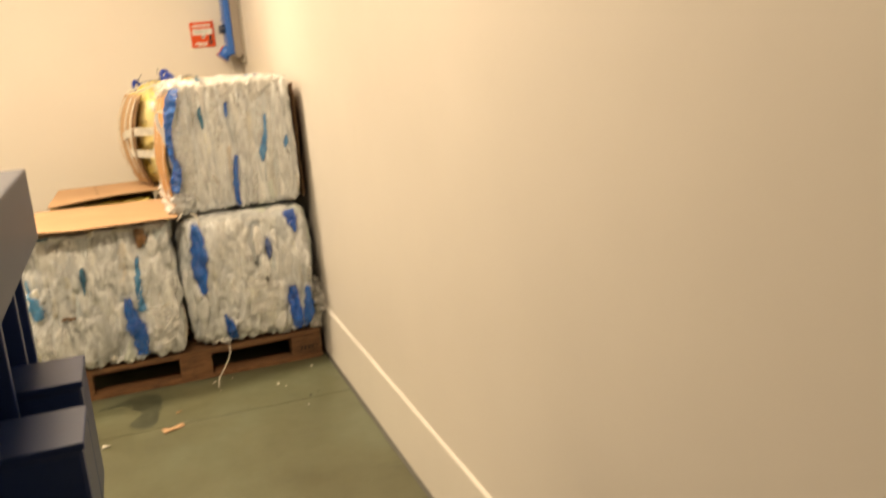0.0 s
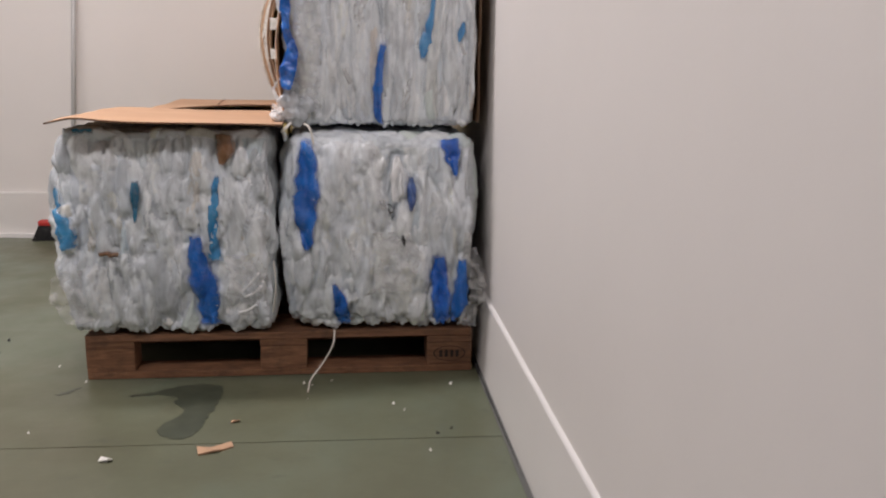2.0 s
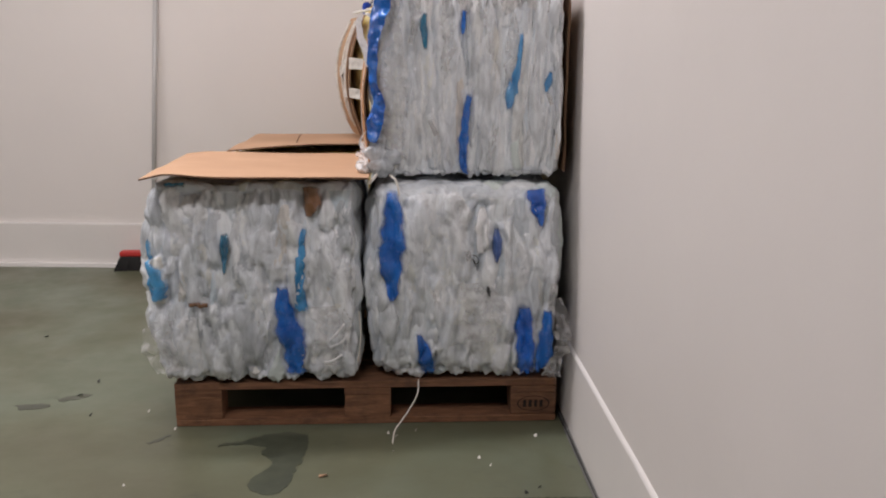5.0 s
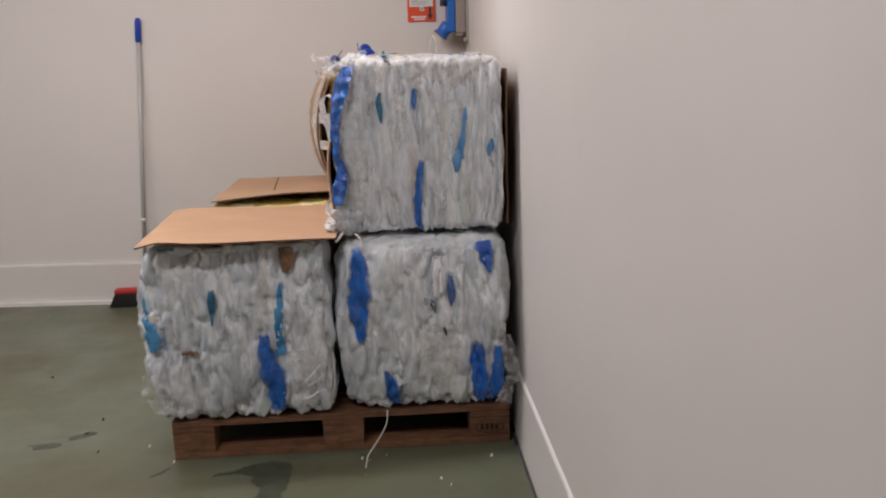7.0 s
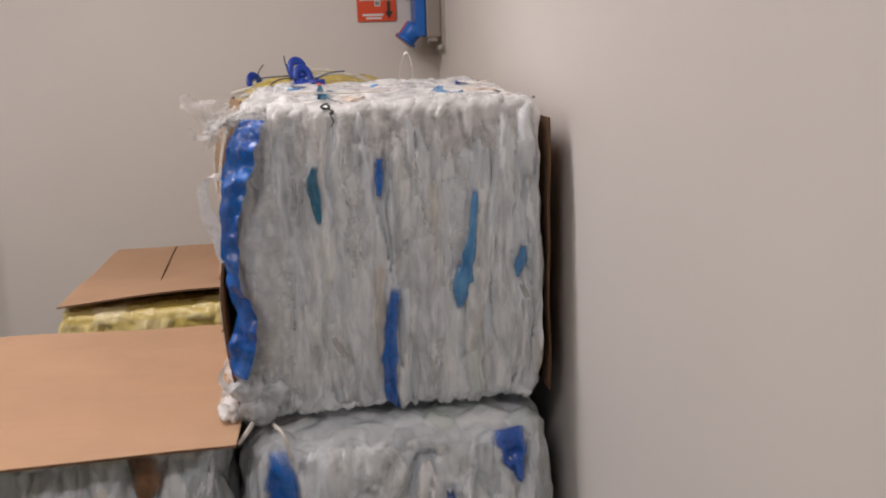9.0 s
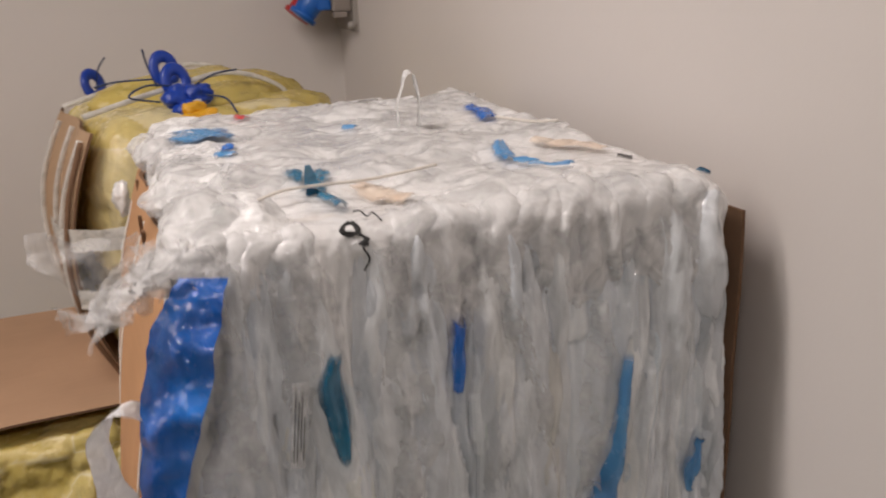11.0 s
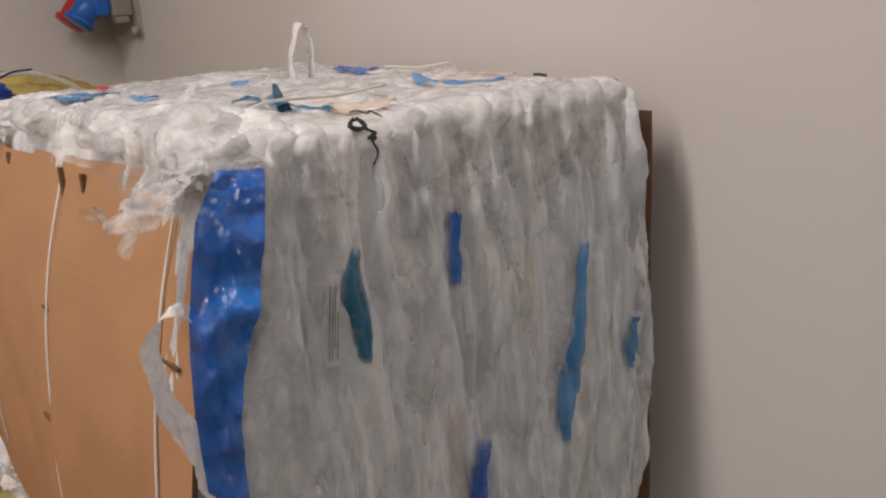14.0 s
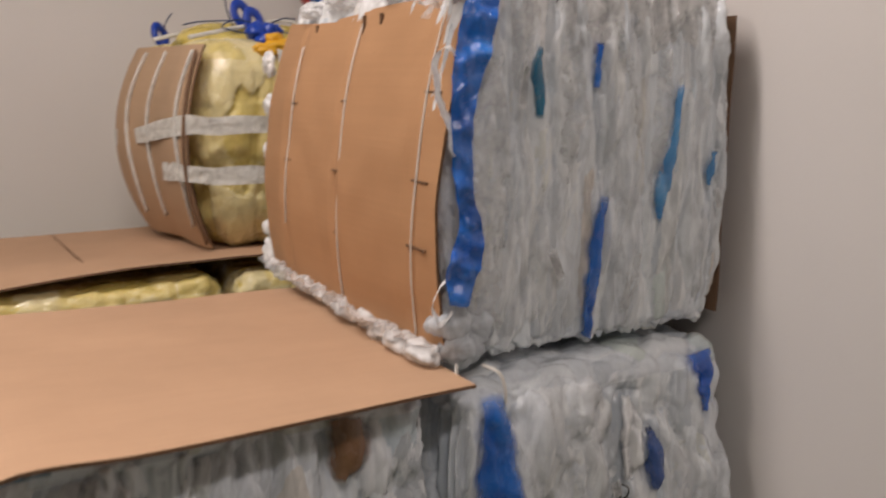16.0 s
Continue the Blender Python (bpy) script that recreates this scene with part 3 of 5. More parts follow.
        faces = [(i * (nu + 1) + j, i * (nu + 1) + j + 1, (i + 1) * (nu + 1) + j + 1, (i + 1) * (nu + 1) + j) for i in range(nv) for j in range(nu)]
        for k, leaf in enumerate(leaves):
            ob = mesh_ob(name, out[k * m:(k + 1) * m], faces, material, parent, "", True)
            ob.data.attributes.new("sheet", "FLOAT", "POINT").data.foreach_set("value", [leaf[7]] * m)

    def on(self, face, pts, lift):
        """Places on the skin, lifted by a little."""
        P = np.array([(a, self.lo[1], b) if face == "front" else (a, b, self.hi[2]) for a, b in pts])
        out, nn, _, _ = self.skin(P)
        return [tuple(q) for q in out + nn * lift]


def tuft(name, at, size, material, parent, seed, stretch=(1, 1, 1), label=""):
    """A crumpled knot of film."""
    bm = bmesh.new()
    bmesh.ops.create_icosphere(bm, subdivisions=4, radius=1)
    P = np.array([v.co[:] for v in bm.verts])
    a1, a2, _ = cells(P * 1.7 + seed, seed)
    h = 1 + 0.16 * (np.clip((a2 - a1) * 1.5, 0, 1) ** 0.7 - 0.6) + 0.6 * fbm(P * 1.1 + seed, seed, 2) - 0.14 * np.abs(fbm(P * (2.2, 2.2, 4.5) + seed, seed + 3, 3))
    for v, k in zip(bm.verts, h):
        v.co = Vector(at) + Vector([v.co[j] * k * size * stretch[j] for j in range(3)])
    return part(name, bm, material, parent, label, True)


def shred(name, at, size, material, parent, seed, stretch=(1, 1, 1), label=""):
    """A few thin torn sheets of film, crumpled together."""
    rnd = random.Random(seed)
    V, F = [], []
    n = 16
    for layer in range(4):
        turn = Matrix.Rotation(rnd.uniform(0, 6.3), 3, "Z") @ Matrix.Rotation(rnd.uniform(-1.0, 1.0), 3, "X") @ Matrix.Rotation(rnd.uniform(-0.8, 0.8), 3, "Y")
        long = rnd.uniform(0.9, 1.5)
        shift = Vector([rnd.uniform(-0.35, 0.35) for _ in range(3)])
        start, k = len(V), rnd.uniform(0, 90)
        for i in range(n + 1):
            for j in range(n + 1):
                u, v = 2 * i / n - 1, 2 * j / n - 1
                r = 1 + 0.30 * noise.noise((u * 1.6 + k, v * 1.6, 4))
                p = Vector((u * math.sqrt(1 - v * v / 2) * r * long, v * math.sqrt(1 - u * u / 2) * r * 0.8, 0))
                p.z = 0.40 * noise.noise((p.x * 1.3 + k, p.y * 1.8, k)) + 0.34 * (0.5 - abs(noise.noise((p.x * 2.2, p.y * 3.4 + k, 1)))) + 0.10 * noise.noise((p.x * 7, p.y * 7 + k, 2)) - 0.25 * (u * u + v * v)
                q = turn @ p + shift
                V.append(Vector(at) + Vector([q[c] * size * stretch[c] for c in range(3)]))
        F += [(start + i * (n + 1) + j, start + (i + 1) * (n + 1) + j, start + (i + 1) * (n + 1) + j + 1, start + i * (n + 1) + j + 1) for i in range(n) for j in range(n)]
    return mesh_ob(name, V, F, material, parent, label, True)


def ruffle(name, y0, y1, x_in, x_out, crown, drop, material, parent, seed, label=""):
    """Loose film gathered along the top edge and hanging over it."""
    nu, nv = int((y1 - y0) / 0.004), 26
    V = []
    for i in range(nu + 1):
        y = y0 + (y1 - y0) * i / nu
        ends = min(1.0, 4 * i / nu, 4 * (nu - i) / nu)
        hem = x_out + 0.014 * noise.noise((y * 22, seed, 0)) 
        fall = drop * (1 + 0.7 * noise.noise((y * 17, seed, 3))) * (0.35 + 0.65 * min(1, 6 * i / nu, 6 * (nu - i) / nu))
        for j in range(nv + 1):
            v = j / nv
            x = x_in + (hem - x_in) * v
            z = 1.368 + crown(y) * math.sin(math.pi * min(1, v * 1.05)) ** 2 * ends - fall * max(0, (v - 0.55) / 0.45) ** 1.6 - 0.018 * (1 - v) * (1 - min(1, 9 * i / nu, 9 * (nu - i) / nu)) ** 2
            a = noise.noise((x * 26, y * 20 + seed, z * 20))
            c = 0.5 - abs(noise.noise((x * 30 + 2 * a, y * 55 + 1.5 * a, seed)))
            f = 0.5 - abs(noise.noise((x * 75 + a, y * 95, seed + 5)))
            k = (0.012 * a + 0.010 * c + 0.0025 * f) * min(1, 0.25 + v * 2)
            V.append((x - 0.5 * k * v, y + 0.006 * noise.noise((x * 40, y * 40, seed + 9)), z + k - 0.008 * (v < 0.04)))
    F = [(i * (nv + 1) + j, (i + 1) * (nv + 1) + j, (i + 1) * (nv + 1) + j + 1, i * (nv + 1) + j + 1) for i in range(nu) for j in range(nv)]
    return mesh_ob(name, V, F, material, parent, label, True)


def flap(name, line, width, across, material, parent, seed=0, crumple=0.012, label="", jag=0.35):
    """A loose sheet of film along a line."""
    pts = curve(line, 12)
    n, m = len(pts), 13
    ac = Vector(across).normalized()
    V = []
    for i, p in enumerate(pts):
        t = i / (n - 1)
        w = float(np.interp(t, np.linspace(0, 1, len(width)), width))
        d = (pts[min(i + 1, n - 1)] - pts[max(i - 1, 0)]).normalized()
        nn = d.cross(ac)
        for k in range(m):
            s = k / (m - 1) - 0.5
            q = p + ac * s * w * (1 + jag * noise.noise((t * 6, s * 3, seed)))
            c = crumple * (1.6 * noise.noise((q.x * 38 + seed, q.y * 38, q.z * 38)) + 0.9 * abs(noise.noise((q.x * 95, q.y * 95, q.z * 95 + seed))))
            V.append(q + nn * c)
    F = [(i * m + k, i * m + k + 1, (i + 1) * m + k + 1, (i + 1) * m + k) for i in range(n - 1) for k in range(m - 1)]
    return mesh_ob(name, V, F, material, parent, label, True)


def sheet_bm(corner_fn, nu, nv, thick):
    """A board from a function of (u, v) that gives its upper face, with thickness downwards along the normal."""
    g = [[Vector(corner_fn(i / nu, j / nv)) for j in range(nv + 1)] for i in range(nu + 1)]
    bm = bmesh.new()
    up, dn = [], []
    for i in range(nu + 1):
        for j in range(nv + 1):
            a = g[min(i + 1, nu)][j] - g[max(i - 1, 0)][j]
            b = g[i][min(j + 1, nv)] - g[i][max(j - 1, 0)]
            nn = a.cross(b).normalized()
            up.append(bm.verts.new(g[i][j]))
            dn.append(bm.verts.new(g[i][j] - nn * thick))
    k = lambda i, j: i * (nv + 1) + j
    for i in range(nu):
        for j in range(nv):
            bm.faces.new((up[k(i, j)], up[k(i + 1, j)], up[k(i + 1, j + 1)], up[k(i, j + 1)]))
            bm.faces.new((dn[k(i, j)], dn[k(i, j + 1)], dn[k(i + 1, j + 1)], dn[k(i + 1, j)]))
    for i in range(nu):
        for j, s in ((0, 1), (nv, -1)):
            q = (up[k(i, j)], dn[k(i, j)], dn[k(i + 1, j)], up[k(i + 1, j)])
            bm.faces.new(q if s > 0 else q[::-1]).material_index = 1
    for j in range(nv):
        for i, s in ((0, -1), (nu, 1)):
            q = (up[k(i, j)], dn[k(i, j)], dn[k(i, j + 1)], up[k(i, j + 1)])
            bm.faces.new(q if s > 0 else q[::-1]).material_index = 1
    return bm


def board(name, fn, nu, nv, thick, material, parent=None, label=""):
    bm = sheet_bm(fn, nu, nv, thick)
    ob = part(name, bm, material, parent, label)
    ob.data.materials.append(M_FLUTE)
    return ob

# ---- structure ----
RW0, RWK = 0.046, 0.007          # right wall: x = RW0 + RWK * y
BY0, BYK = 1.955, -0.072          # back wall: y = BY0 + BYK * x
XL, YF, ZC = -5.2, -6.0, 2.95


def prism(name, plan, z0, z1, material, parent=None, label="", kind="structure"):
    bm = bmesh.new()
    lo = [bm.verts.new((x, y, z0)) for x, y in plan]
    hi = [bm.verts.new((x, y, z1)) for x, y in plan]
    bm.faces.new(lo[::-1])
    bm.faces.new(hi)
    n = len(plan)
    for i in range(n):
        bm.faces.new((lo[i], lo[(i + 1) % n], hi[(i + 1) % n], hi[i]))
    bmesh.ops.recalc_face_normals(bm, faces=bm.faces)
    ob = part(name, bm, material, parent, label)
    if parent is None and kind:
        tagged(ob, label, kind=kind)
    return ob


def rx(y):
    return RW0 + RWK * y


def by(x):
    return BY0 + BYK * x


CX = rx(BY0)
# floor in two pours with a narrow joint between them
J0, JK = -0.487, -0.0185
bm = bmesh.new()
for plan in ([(XL, YF), (0.2, YF), (0.2, J0 + JK * 0.2 - 0.002), (XL, J0 + JK * XL - 0.002)],
             [(XL, J0 + JK * XL + 0.002), (0.2, J0 + JK * 0.2 + 0.002), (0.2, 2.6), (XL, 2.6)]):
    lo = [bm.verts.new((x, y, -0.1)) for x, y in plan]
    hi = [bm.verts.new((x, y, 0)) for x, y in plan]
    bm.faces.new(lo[::-1]); bm.faces.new(hi)
    for i in range(4):
        bm.faces.new((lo[i], lo[(i + 1) % 4], hi[(i + 1) % 4], hi[i]))
floor = tagged(part("floor", bm, M_FLOOR), "worn green epoxy floor with a joint and dirt marks", "floor", kind="structure")
box("joint_filler", (XL, -0.56, -0.09), (0.2, -0.35, -0.003), M_GAP, floor)

wall_right = prism("wall_right", [(rx(YF), YF), (0.3, YF), (0.3, 2.4), (rx(2.4), 2.4)], 0, ZC, M_WALL, label="plain off-white painted wall panel")
wall_back = prism("wall_back", [(XL, by(XL)), (CX, by(CX)), (CX, 2.7), (XL, 2.7)], 0, ZC, M_WALL, label="plain off-white painted wall panel")
prism("wall_left", [(XL - 0.15, YF), (XL, YF), (XL, 2.6), (XL - 0.15, 2.6)], 0, ZC, M_WALL, label="plain off-white painted wall")
prism("wall_front", [(XL, YF - 0.15), (0.3, YF - 0.15), (0.3, YF), (XL, YF)], 0, ZC, M_WALL, label="plain off-white painted wall")
prism("ceiling", [(XL - 0.15, YF - 0.15), (0.3, YF - 0.15), (0.3, 2.7), (XL - 0.15, 2.7)], ZC, ZC + 0.12, M_CEIL, label="plain white ceiling")

# skirting on both walls
SK_H, SK_T, SK_TOP = 0.246, 0.019, 0.005
skirt = prism("baseboard_right", [(rx(YF) - SK_T, YF), (rx(YF), YF), (CX, by(CX)), (CX - SK_T, by(CX) - 0.005)], 0.012, SK_H, M_SKIRT, label="off-white skirting panel with a white sealant bead")
for v in skirt.data.vertices:      # the panel leans back towards the wall
    if v.co.z > 0.1 and v.co.x < rx(v.co.y) - 0.01:
        v.co.x = rx(v.co.y) - SK_TOP
bm = bmesh.new()
ring = []
for i in range(60):
    y = YF + (by(CX) - 0.03 - YF) * i / 59
    wob = 0.0015 * noise.noise((0, y * 6, 0))
    ring.append([bm.verts.new((rx(y) - SK_TOP - 0.0035 + wob, y, SK_H - 0.005)), bm.verts.new((rx(y) - SK_TOP - 0.001, y, SK_H + 0.003 + wob)), bm.verts.new((rx(y) + 0.001, y, SK_H + 0.007 + wob))])
for a, c in zip(ring, ring[1:]):
    for k in range(2):
        bm.faces.new((a[k], c[k], c[k + 1], a[k + 1]))
part("sealant_bead", bm, M_CAULK, skirt, "white sealant bead", True)
bm = bmesh.new()
ring = []
for i in range(120):
    y = -3.2 + 3.15 * i / 119
    w = 0.004 + 0.004 * noise.noise((3, y * 5, 0))
    x0 = rx(y) - SK_T - 0.001
    ring.append([bm.verts.new((x0, y, 0.016)), bm.verts.new((x0 - 0.003 - w, y, 0.008 + 0.004 * noise.noise((9, y * 8, 0)))), bm.verts.new((x0 - 0.005 - w, y, 0.0005))])
for a, c in zip(ring, ring[1:]):
    for k in range(2):
        bm.faces.new((a[k], c[k], c[k + 1], a[k + 1]))
part("sealing_strip", bm, M_SEAL, skirt, "dirty dark sealing strip", True)
box("floor_gap", (rx(-2) - SK_T + 0.004, -5.9, 0.0005), (rx(-2) - 0.002, 1.9, 0.0125), M_GAP, skirt)

skirt_b = prism("baseboard_back", [(XL, by(XL) - 0.02), (CX - SK_T - 0.004, by(CX - SK_T) - 0.02), (CX - SK_T - 0.004, by(CX - SK_T)), (XL, by(XL))], 0.002, 0.232, M_SKIRT, label="off-white skirting panel with a white floor strip")
prism("floor_strip", [(XL, by(XL) - 0.045), (CX - 0.04, by(CX) - 0.045), (CX - 0.04, by(CX) - 0.0205), (XL, by(XL) - 0.0205)], 0.001, 0.022, M_CAULK, skirt_b)
prism("sealant_bead", [(XL, by(XL) - 0.016), (CX - 0.04, by(CX) - 0.016), (CX - 0.04, by(CX) - 0.001), (XL, by(XL) - 0.001)], 0.2325, 0.240, M_CAULK, skirt_b)

# ceiling lamps
for lx, ly, power in LAMPS:
    fx = thing("ceiling_lamp", "white linear ceiling lamp with a bright diffuser", "lamp", "ceiling lamps", (lx, ly, ZC))
    box("housing", (lx - 0.76, ly - 0.11, LAMP_Z + 0.012), (lx + 0.76, ly + 0.11, ZC), M_LAMPBODY, fx, 0.01)
    box("diffuser", (lx - 0.73, ly - 0.095, LAMP_Z - 0.012), (lx + 0.73, ly + 0.095, LAMP_Z + 0.0115), M_DIFFUSER, fx, 0.006)

# ---- pallets ----


def pallet(base):
    x0, y0 = base[0], base[1]
    p = thing("pallet", "worn dark-stained wooden transport pallet on the floor", "pallet", "pallets under the bales", base)
    for k, (a, w) in enumerate(((0, 0.10), (0.3275, 0.145), (0.70, 0.10))):
        box("bottom_board", (x0, y0 + a, 0.001), (x0 + 1.2, y0 + a + w, 0.023), M_WOOD, p, 0.0025, rough=0.0012)
    for bx in (0, 0.5275, 1.055):
        for a, w in ((0, 0.10), (0.3275, 0.145), (0.70, 0.10)):
            box("block", (x0 + bx, y0 + a + 0.001, 0.0235), (x0 + bx + 0.145, y0 + a + w - 0.001, 0.1), M_WOOD, p, 0.004, rough=0.0015)
        box("stringer_board", (x0 + bx, y0, 0.1005), (x0 + bx + 0.145, y0 + 0.8, 0.1215), M_WOOD, p, 0.0025, rough=0.001)
    for a, w in ((0, 0.145), (0.189, 0.1), (0.3275, 0.145), (0.511, 0.1), (0.655, 0.145)):
        box("deck_board", (x0, y0 + a, 0.122), (x0 + 1.2, y0 + a + w, 0.144), M_WOOD, p, 0.0025, rough=0.0012)
    return p


p1 = pallet((-1.2, 0.0, 0))
# burnt oval mark with unreadable letters on one block
bm = bmesh.new()
ring = []
for k in range(40):
    t = 2 * math.pi * k / 40
    ring.append([bm.verts.new((-0.0725 + r * 0.052 * math.cos(t), -0.0015, 0.062 + r * 0.026 * math.sin(t))) for r in (1.0, 0.93)])
for k in range(40):
    a, c = ring[k], ring[(k + 1) % 40]
    bm.faces.new((a[0], c[0], c[1], a[1]))
for dx in (-0.028, -0.010, 0.008, 0.025):
    vs = [bm.verts.new((-0.0725 + dx + sx * 0.005, -0.0015, 0.062 + sz * 0.012)) for sx, sz in ((-1, -1), (1, -1), (1, 1), (-1, 1))]
    bm.faces.new(vs)
part("burnt_mark", bm, M_BRAND, p1, "burnt oval mark")
copy_thing(p1, pose(-1.23, 1.0, 0))

# ---- bales ----
UB_STRIPS = [
    ("teal", [(-0.417, 1.268, 0.010), (-0.424, 1.235, 0.022), (-0.421, 1.204, 0.018), (-0.418, 1.160, 0.008)]),
    ("blue", [(-0.304, 1.276, 0.012), (-0.307, 1.236, 0.015), (-0.31, 1.205, 0.009)]),
    ("sky", [(-0.134, 1.215, 0.01), (-0.142, 1.132, 0.018), (-0.160, 1.049, 0.036), (-0.170, 0.985, 0.010)]),
    ("sky", [(-0.046, 1.101, 0.009), (-0.053, 1.067, 0.018), (-0.059, 1.04, 0.009)]),
    ("blue", [(-0.287, 1.04, 0.018), (-0.3, 0.94, 0.027), (-0.305, 0.846, 0.024), (-0.293, 0.778, 0.018)]),
]
LL_STRIPS = [
    ("cyan", [(-1.252, 0.612, 0.024), (-1.246, 0.54, 0.05), (-1.227, 0.48, 0.068), (-1.21, 0.421, 0.038)]),
    ("teal", [(-1.018, 0.63, 0.018), (-1.017, 0.578, 0.024), (-1.02, 0.503, 0.007)]),
    ("brown", [(-0.753, 0.765, 0.053), (-0.757, 0.722, 0.062), (-0.768, 0.672, 0.018)]),
    ("cyan", [(-0.782, 0.649, 0.013), (-0.794, 0.556, 0.027), (-0.798, 0.464, 0.033), (-0.794, 0.383, 0.047)]),
    ("blue", [(-0.852, 0.467, 0.033), (-0.85, 0.41, 0.05), (-0.833, 0.322, 0.074), (-0.82, 0.241, 0.074), (-0.819, 0.176, 0.062)]),
    ("teal", [(-1.187, 0.774, 0.021), (-1.156, 0.78, 0.03), (-1.124, 0.775, 0.021)]),
    ("brown", [(-1.131, 0.409, 0.015), (-1.101, 0.409, 0.018), (-1.072, 0.405, 0.012)]),
]
LR_STRIPS = [
    ("blue", [(-0.517, 0.76, 0.044), (-0.519, 0.661, 0.065), (-0.52, 0.556, 0.062), (-0.523, 0.464, 0.047), (-0.52, 0.411, 0.012)]),
    ("ultra", [(-0.092, 0.766, 0.074), (-0.08, 0.708, 0.056), (-0.063, 0.638, 0.012)]),
    ("navy", [(-0.205, 0.643, 0.012), (-0.202, 0.587, 0.03), (-0.205, 0.532, 0.009)]),
    ("white", [(-0.248, 0.703, 0.012), (-0.248, 0.633, 0.044), (-0.253, 0.557, 0.018)]),
    ("blue", [(-0.441, 0.313, 0.012), (-0.421, 0.239, 0.047), (-0.408, 0.153, 0.05)]),
    ("ultra", [(-0.114, 0.396, 0.036), (-0.11, 0.287, 0.059), (-0.098, 0.15, 0.05)]),
    ("black", [(-0.231, 0.466, 0.006), (-0.226, 0.445, 0.014), (-0.222, 0.424, 0.005)]),
    ("blue", [(-0.039, 0.384, 0.036), (-0.044, 0.287, 0.05), (-0.061, 0.162, 0.027)]),
]
TOP_STRIPS = [
    ("sky", [(-0.474, 0.605, 0.030), (-0.47, 0.535, 0.044), (-0.457, 0.470, 0.026)]),
    ("blue", [(-0.469, 0.41, 0.009), (-0.455, 0.416, 0.022), (-0.443, 0.413, 0.009)]),
    ("sky", [(-0.468, 0.371, 0.009), (-0.458, 0.361, 0.012), (-0.449, 0.35, 0.006)]),
    ("teal", [(-0.408, 0.254, 0.004), (-0.407, 0.221, 0.01), (-0.407, 0.189, 0.003)]),
    ("teal", [(-0.38, 0.216, 0.007), (-0.394, 0.18, 0.014), (-0.402, 0.146, 0.01)]),
    ("teal", [(-0.396, 0.138, 0.006), (-0.389, 0.115, 0.009), (-0.391, 0.088, 0.005)]),
    ("sky", [(-0.156, 0.283, 0.007), (-0.173, 0.232, 0.012), (-0.181, 0.195, 0.006)]),
    ("sky", [(-0.178, 0.196, 0.004), (-0.165, 0.19, 0.005), (-0.151, 0.185, 0.003)]),
    ("sky", [(-0.162, 0.181, 0.009), (-0.152, 0.161, 0.012), (-0.136, 0.138, 0.005)]),
    ("blue", [(-0.076, 0.579, 0.01), (-0.077, 0.52, 0.018), (-0.1, 0.438, 0.009)]),
    ("sky", [(-0.287, 0.506, 0.005), (-0.281, 0.496, 0.009), (-0.275, 0.484, 0.004)]),
    ("red", [(-0.403, 0.684, 0.009), (-0.401, 0.67, 0.013), (-0.396, 0.661, 0.006)]),
    ("green", [(-0.495, 0.145, 0.007), (-0.493, 0.127, 0.013), (-0.49, 0.113, 0.007)]),
    ("black", [(-0.073, 0.157, 0.003), (-0.069, 0.15, 0.006), (-0.062, 0.145, 0.003)]),
    ("tan", [(-0.357, 0.170, 0.010), (-0.340, 0.135, 0.019), (-0.325, 0.085, 0.008)]),
    ("tan", [(-0.105, 0.300, 0.010), (-0.078, 0.25, 0.022), (-0.060, 0.200, 0.009)]),
    ("teal", [(0.008, 0.103, 0.005), (0.015, 0.091, 0.01), (0.019, 0.081, 0.004)]),
]

WORD = {"blue": "blue", "ultra": "bright blue", "navy": "navy", "cyan": "light blue", "sky": "sky blue", "teal": "teal", "brown": "brown",
        "tan": "tan stained", "white": "milky white", "red": "red", "green": "green", "black": "black"}


def add_strips(skin, face, rows, parent, wide=1.0, lift=0.013, puff=0.006):
    for key, pts in rows:
        skin.strip("film_strip", face, pts, STRIP[key], parent, lift, wide, WORD[key] + " plastic film", puff)


def add_sheets(skin, parent, count, seed, rows):
    """Loose folds of clear and milky film over the front."""
    rnd = random.Random(seed)
    for k in range(count):
        x = rnd.uniform(skin.lo[0] + 0.03, skin.hi[0] - 0.03)
        length = rnd.uniform(0.09, 0.30)
        z = rnd.uniform(skin.lo[2] + 0.04 + length / 2, skin.hi[2] - 0.03 - length / 2)
        w = rnd.uniform(0.012, 0.05)
        if any(min(abs(x - a) for a, _, _ in pts) < 0.055 and min(c for _, c, _ in pts) - 0.04 < z + length / 2 and z - length / 2 < max(c for _, c, _ in pts) + 0.04 for _, pts in rows):
            continue
        lean = rnd.uniform(-0.03, 0.03)
        pts = [(x - lean, z + length / 2, w * 0.25), (x - lean * 0.4 + rnd.uniform(-0.006, 0.006), z + length * 0.2, w), (x + lean * 0.4 + rnd.uniform(-0.006, 0.006), z - length * 0.2, w * 0.9), (x + lean, z - length / 2, w * 0.3)]
        skin.strip("loose_film", "front", pts, M_CLEAR if k % 3 else STRIP["white"], parent, 0.002, 1.0, "clear film fold" if k % 3 else "milky film fold", 0.006)


